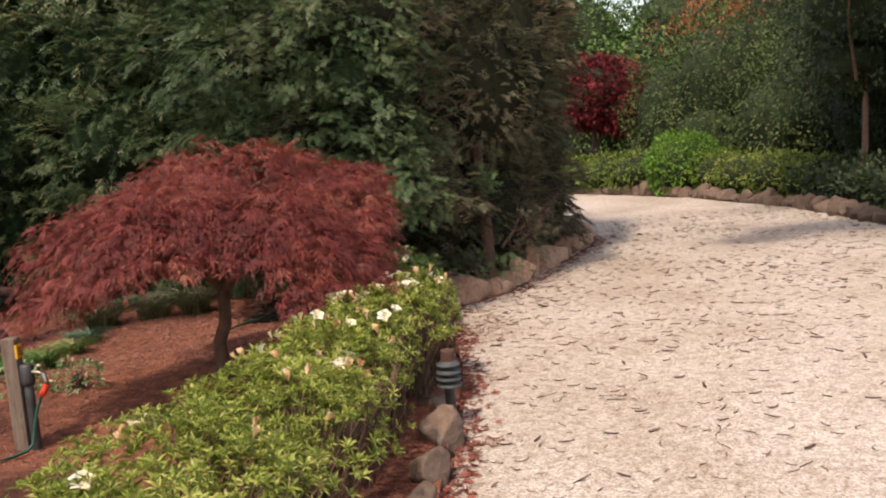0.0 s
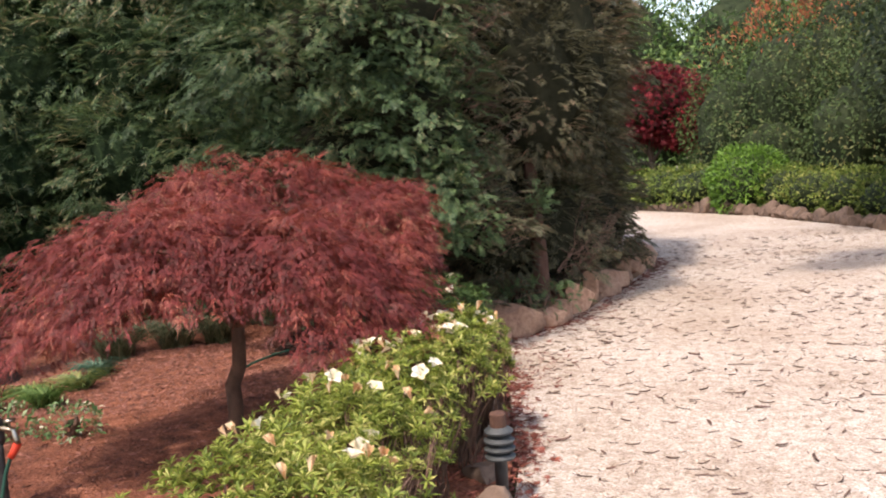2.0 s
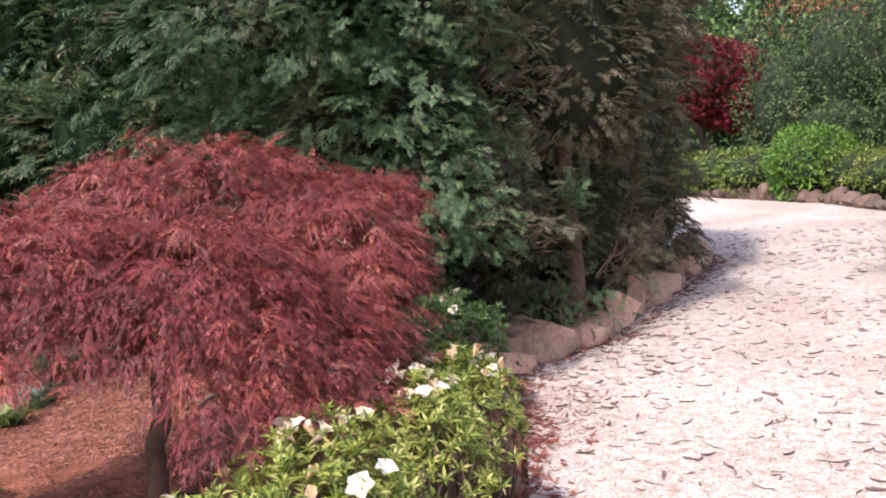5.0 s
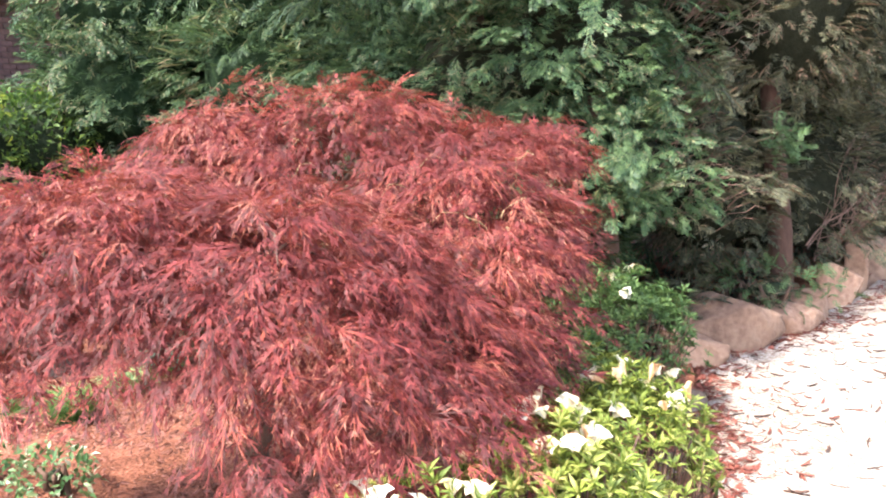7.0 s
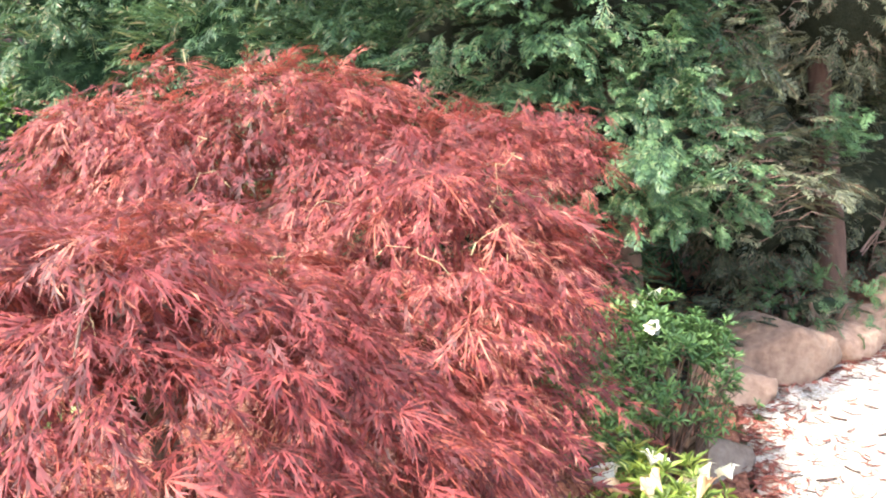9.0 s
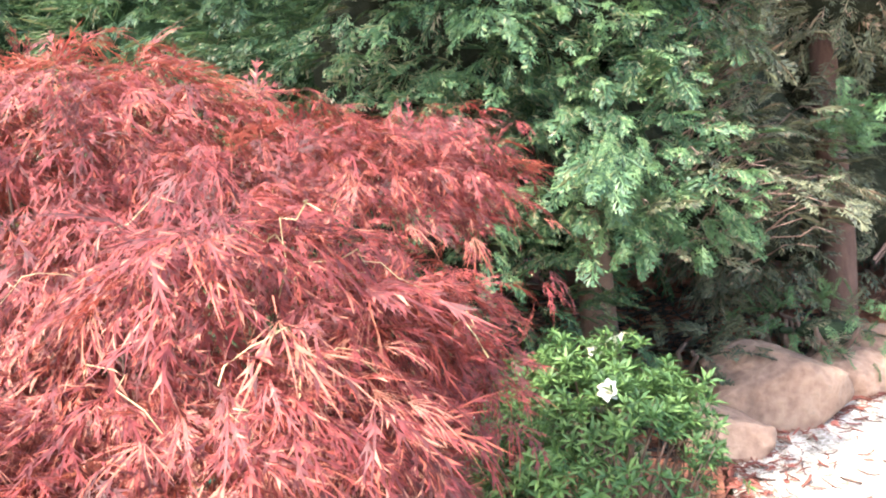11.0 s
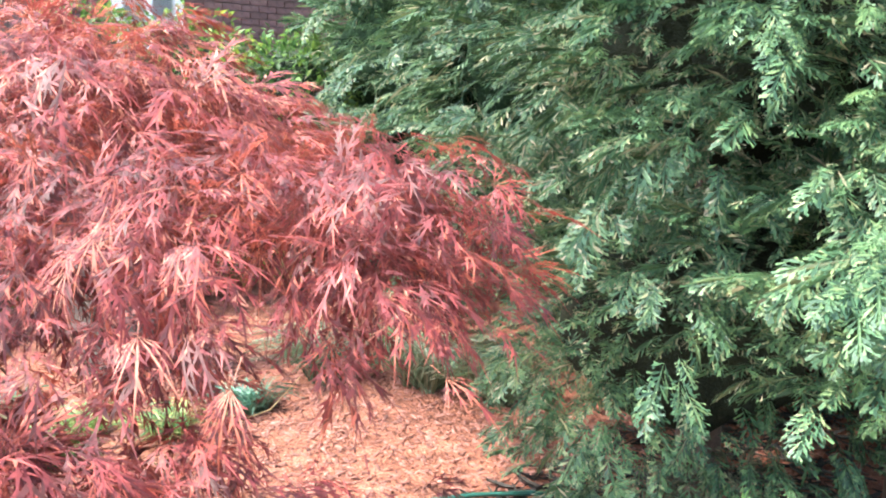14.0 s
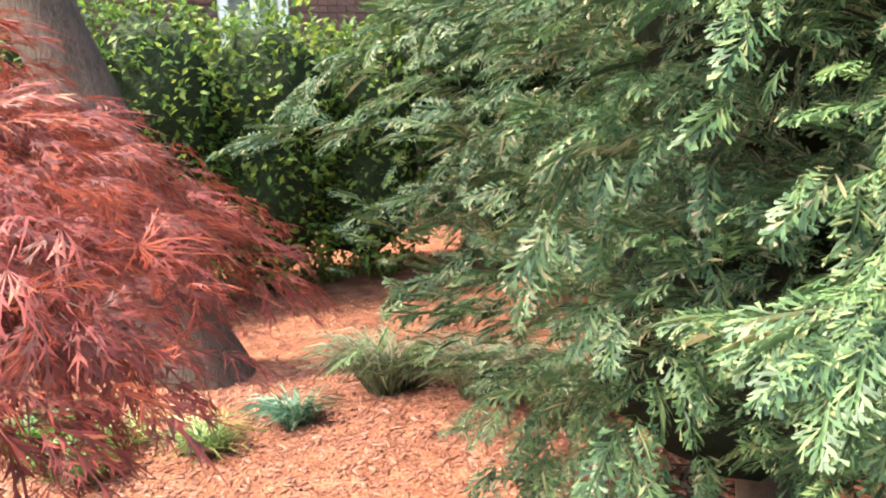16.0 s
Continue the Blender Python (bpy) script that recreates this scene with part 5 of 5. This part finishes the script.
# ---- house behind the hedge ----
def house():
    X = -9.0
    th = thing("house", X, 9.0, 0.0, "brown brick house with cream eaves and white window", "house")
    y0, y1, zt = 2.0, 15.5, 3.55
    wy0, wy1, wz0, wz1 = 9.03, 9.80, 1.1, 2.7
    bm = bmesh.new()
    for a, b, c, d in [(y0, wy0, -0.1, zt), (wy1, y1, -0.1, zt), (wy0, wy1, -0.1, wz0), (wy0, wy1, wz1, zt)]:
        box(bm, X - 0.13, (a + b) / 2, (c + d) / 2, 0.22, b - a, d - c)
    box(bm, X - 3, y0 - 0.115, zt / 2 - 0.05, 6, 0.22, zt + 0.1)
    box(bm, X - 3, y1 + 0.115, zt / 2 - 0.05, 6, 0.22, zt + 0.1)
    box(bm, X - 6, (y0 + y1) / 2, zt / 2 - 0.05, 0.22, y1 - y0, zt + 0.1)
    wall = part("wall", bm, M_MORTAR, th)
    # window
    bm = bmesh.new()
    for cy, cz, sy, sz in [(wy0 + 0.05, (wz0 + wz1) / 2, 0.1, wz1 - wz0), (wy1 - 0.05, (wz0 + wz1) / 2, 0.1, wz1 - wz0), ((wy0 + wy1) / 2, wz1 - 0.05, wy1 - wy0 - 0.2, 0.1), ((wy0 + wy1) / 2, wz0 + 0.05, wy1 - wy0 - 0.2, 0.1), ((wy0 + wy1) / 2, (wz0 + wz1) / 2, 0.07, wz1 - wz0 - 0.2)]:
        box(bm, X + 0.0, cy, cz, 0.09, sy, sz, 0.006)
    win = part("window", bm, M_WHITE, th, "white painted window frame")
    for s in (-1, 1):
        bm = bmesh.new()
        box(bm, X - 0.01, (wy0 + wy1) / 2 + s * 0.16, (wz0 + wz1) / 2, 0.006, 0.25, wz1 - wz0 - 0.2)
        part("pane", bm, M_GLASS, win)
    bm = bmesh.new()
    box(bm, X - 0.05, (wy0 + wy1) / 2, (wz0 + wz1) / 2, 0.02, wy1 - wy0 - 0.02, wz1 - wz0 - 0.02)
    part("blind", bm, M_WHITE, win, "white closed blind")
    bm = bmesh.new()
    box(bm, X + 0.06, (wy0 + wy1) / 2, wz0 - 0.03, 0.16, wy1 - wy0 + 0.1, 0.05, 0.006)
    part("sill", bm, M_WHITE, win)
    # eaves and roof
    bm = bmesh.new()
    box(bm, X + 0.2, (y0 + y1) / 2, zt + 0.02, 0.55, y1 - y0 + 1, 0.03)
    part("soffit", bm, M_CREAM, th)
    bm = bmesh.new()
    box(bm, X + 0.5, (y0 + y1) / 2, zt + 0.09, 0.03, y1 - y0 + 1, 0.19)
    part("fascia", bm, M_CREAM, th)
    bm = bmesh.new()
    tube(bm, [Vector((X + 0.57, y0 - 0.5, zt + 0.14)), Vector((X + 0.57, (y0 + y1) / 2, zt + 0.14)), Vector((X + 0.57, y1 + 0.5, zt + 0.14))], 0.06, 0.06, 12)
    part("gutter", bm, M_CREAM, th, smooth=True)
    bm = bmesh.new()
    for k in range(18):
        u = k / 18
        box(bm, X + 0.5 - 3.5 * u - 0.1, (y0 + y1) / 2, zt + 0.24 + 1.5 * u, 0.3, y1 - y0 + 1, 0.04)
        box(bm, X - 6.5 + 3.5 * u, (y0 + y1) / 2, zt + 0.24 + 1.5 * u, 0.3, y1 - y0 + 1, 0.04)
    part("roof", bm, M_TILE, th)
    return th, wall, X, (y0, y1, zt, wy0, wy1, wz0, wz1)


HOUSE, HOUSE_WALL, HX, (HY0, HY1, HZ, WY0, WY1, WZ0, WZ1) = house()

# ---- litter on the gravel ----
# dead needles, toned dark to stand for the shade under the hedge
M_SHADE_NEEDLE = grain_mat("needles_and_shade", [(0.3, (0.03, 0.024, 0.02)), (0.7, (0.085, 0.068, 0.055))], 30, 0.95, 0.003, rnd=0.5)


def shard(n, bendy, w, thick):
    """A curled dry leaf or strip of bark along +y."""
    v, f = [], []
    for k in range(n + 1):
        u = k / n
        x = bendy * math.sin(u * 3.0)
        ww = w * math.sin(math.pi * (0.12 + 0.80 * u))
        z = 0.03 + 0.07 * (2 * u - 1) ** 2
        v += [(x - ww, u - 0.5, z + thick), (x, u - 0.5, z - 0.03), (x + ww, u - 0.5, z + thick)]
    for k in range(n):
        for j in (0, 1):
            a = 3 * k + j
            f += [(a, a + 1, a + 4), (a, a + 4, a + 3)]
    return np.array(v, float), np.array(f)


def chip(seed):
    r = random.Random(seed)
    v = [(-0.16, -0.5, 0), (0.14, -0.45, 0.02), (0.18, 0.42, 0.0), (-0.12, 0.5, 0.02), (-0.10, -0.42, 0.13), (0.10, -0.38, 0.12), (0.12, 0.36, 0.14), (-0.08, 0.44, 0.12)]
    v = [(a * r.uniform(0.7, 1.3), b * r.uniform(0.8, 1.2), c) for a, b, c in v]
    f = [(4, 5, 6), (4, 6, 7), (0, 1, 5), (0, 5, 4), (1, 2, 6), (1, 6, 5), (2, 3, 7), (2, 7, 6), (3, 0, 4), (3, 4, 7)]
    return np.array(v, float), np.array(f)


LITTER = [shard(4, 0.10, 0.05, 0.03), shard(4, -0.16, 0.04, 0.03), shard(3, 0.05, 0.11, 0.05), shard(5, 0.2, 0.028, 0.02)]
CHIPS = [chip(1), chip(2), chip(3)]


def scatter_ground(holder, name, piece, templates, xy, zf, size, material, near, flat=0.25, limit=300):
    n = len(xy)
    pos = np.column_stack([xy, zf(xy[:, 0], xy[:, 1]) + 0.002])
    a = rng.uniform(0, 2 * math.pi, n)
    fwd = np.column_stack([np.cos(a), np.sin(a), rng.normal(size=n) * flat * 0.4])
    foliage(name, piece, templates, pos, fwd, UP + rnd3(n, flat), size, material, holder, near, limit)


def drive_points(n, y0, y1, bias=None):
    y = rng.uniform(y0, y1, n)
    l, r = left_edge(y), right_edge(y)
    u = rng.random(n)
    return np.column_stack([l + (r - l) * u, y])


LEAFLIT = thing("leaf_litter", 2.5, 5.0, 0.0, "dry brown curled leaves and bark strips on gravel", "leaf litter", kind="stuff")
n1 = np.concatenate([drive_points(4600, 1.5, 15.0), drive_points(700, 5.5, 9.5)])
n1 = n1[(np.sin(n1[:, 0] * 2.1 + 1) * np.sin(n1[:, 1] * 1.7) + rng.normal(size=len(n1)) * 0.8) > -0.75]
scatter_ground(LEAFLIT, "litter", "dry_leaf", LITTER, n1, drive_z, rng.uniform(0.028, 0.108, len(n1)) * rng.uniform(0.6, 1.0, len(n1)), M_LITTER, lambda p: (p[:, 1] < 7.0) & (p[:, 0] < 2.6), 0.2)
REDLIT = thing("fallen_maple_leaves", 0.1, 6.0, 0.0, "red-brown fallen maple leaves along the gravel edge", "leaf litter", kind="stuff")
y = rng.uniform(2.2, 8.6, 1900)
n2 = np.column_stack([left_edge(y) + np.abs(rng.normal(size=1900)) * 0.10 - 0.05 + 0.04 * np.sin(y * 5), y])
scatter_ground(REDLIT, "litter", "fallen_leaf", [MAPLE_SMALL, LITTER[2], LITTER[0]], n2, lambda a, b: drive_z(a, b) + 0.008, rng.uniform(0.03, 0.065, len(n2)), M_REDLIT, lambda p: (p[:, 1] > 6.0) & (p[:, 1] < 8.0), 0.3)
y = rng.uniform(8.2, 12.5, 700)
n2 = np.column_stack([left_edge(y) + np.abs(rng.normal(size=700)) * 0.12 + 0.05, y])
scatter_ground(REDLIT, "litter", "fallen_leaf", LITTER, n2, lambda a, b: drive_z(a, b) + 0.004, rng.uniform(0.03, 0.07, len(n2)), M_REDLIT, None, 0.3)
y = rng.uniform(2.2, 7.2, 1500)
n2 = np.column_stack([left_edge(y) - rng.uniform(0.03, 0.5, 1500), y])
scatter_ground(REDLIT, "litter", "fallen_leaf", LITTER, n2, lambda a, b: mulch_z(a, b) + 0.004, rng.uniform(0.03, 0.07, len(n2)), M_REDLIT, None, 0.3)

y = rng.uniform(6.3, 8.7, 380)
n2 = np.column_stack([left_edge(y) + np.abs(rng.normal(size=380)) * 0.28, y])
scatter_ground(REDLIT, "litter", "fallen_leaf", LITTER, n2, lambda a, b: drive_z(a, b) + 0.004, rng.uniform(0.03, 0.075, 380), M_REDLIT, None, 0.3)
# strewn to darken the mulch where the hedge shades it
SHADE_NEEDLES = thing("shade_needle_litter", -0.6, 8.3, 0.02, "dead cypress needles coloured dark for the shade under the hedge", "leaf litter", kind="stuff")
xy = np.column_stack([rng.uniform(-1.9, 0.3, 2600), rng.uniform(7.55, 9.9, 2600)])
xy = xy[xy[:, 0] < left_edge(xy[:, 1]) - 0.1]
scatter_ground(SHADE_NEEDLES, "needles", "dead_spray", LITTER, xy, lambda a, b: mulch_z(a, b) + 0.004, rng.uniform(0.06, 0.14, len(xy)), M_SHADE_NEEDLE, None, 0.3)

CHIPS_ON = thing("bark_chips", -2.6, 6.5, 0.04, "loose orange-brown bark chips on the mulch bed", "mulch", kind="stuff")
xy = np.column_stack([np.concatenate([rng.uniform(-5.2, -0.7, 9500), rng.uniform(-3.9, -1.5, 7500)]), np.concatenate([rng.uniform(2.6, 8.9, 9500), rng.uniform(6.2, 8.4, 7500)])])
scatter_ground(CHIPS_ON, "chips", "bark_chip", CHIPS, xy, mulch_z, 0.012 + 0.036 * rng.random(len(xy)) ** 2.0, M_CHIP, lambda p: (p[:, 0] > -3.2) & (p[:, 0] < -2.2) & (p[:, 1] > 6.8) & (p[:, 1] < 7.9), 0.5)

# ---- bricks of the house wall ----
bm = bmesh.new()
box(bm, 0, 0, 0, 0.03, 0.22, 0.066)
brick_me = bpy.data.meshes.new("brick")
bm.to_mesh(brick_me)
bm.free()
brick_me.materials.append(M_BRICK)
bv = np.array([v.co for v in brick_me.vertices])
brick_me.calc_loop_triangles()
bf = np.array([t.vertices for t in brick_me.loop_triangles])
rest = []
inv = HOUSE_WALL.matrix_basis.inverted()
count = 0
for row in range(int(HZ / 0.076)):
    z = 0.04 + row * 0.076
    for k in range(int((HY1 - HY0) / 0.23)):
        yb = HY0 + 0.12 + k * 0.23 + (0.115 if row % 2 else 0)
        if yb > HY1 - 0.11 or (WY0 - 0.12 < yb < WY1 + 0.12 and WZ0 - 0.06 < z < WZ1 + 0.04):
            continue
        p = (HX - 0.012 + rr.uniform(-0.002, 0.002), yb, z)
        if count < 300 and 9.4 < yb < 13.2 and 1.72 < z:
            ob = new("brick", brick_me)
            ob.parent, ob.matrix_parent_inverse = HOUSE_WALL, Matrix.Identity(4)
            ob.matrix_basis = Matrix.Translation(p)
            count += 1
        else:
            rest.append(p)
v = (bv[None] + np.array(rest)[:, None, :]).reshape(-1, 3)
f = (bf[None] + (np.arange(len(rest)) * len(bv))[:, None, None]).reshape(-1, 3)
ob = link("brickwork", tri_mesh("brickwork", v, f), M_BRICK, HOUSE_WALL)
ob["kind"] = "stuff"
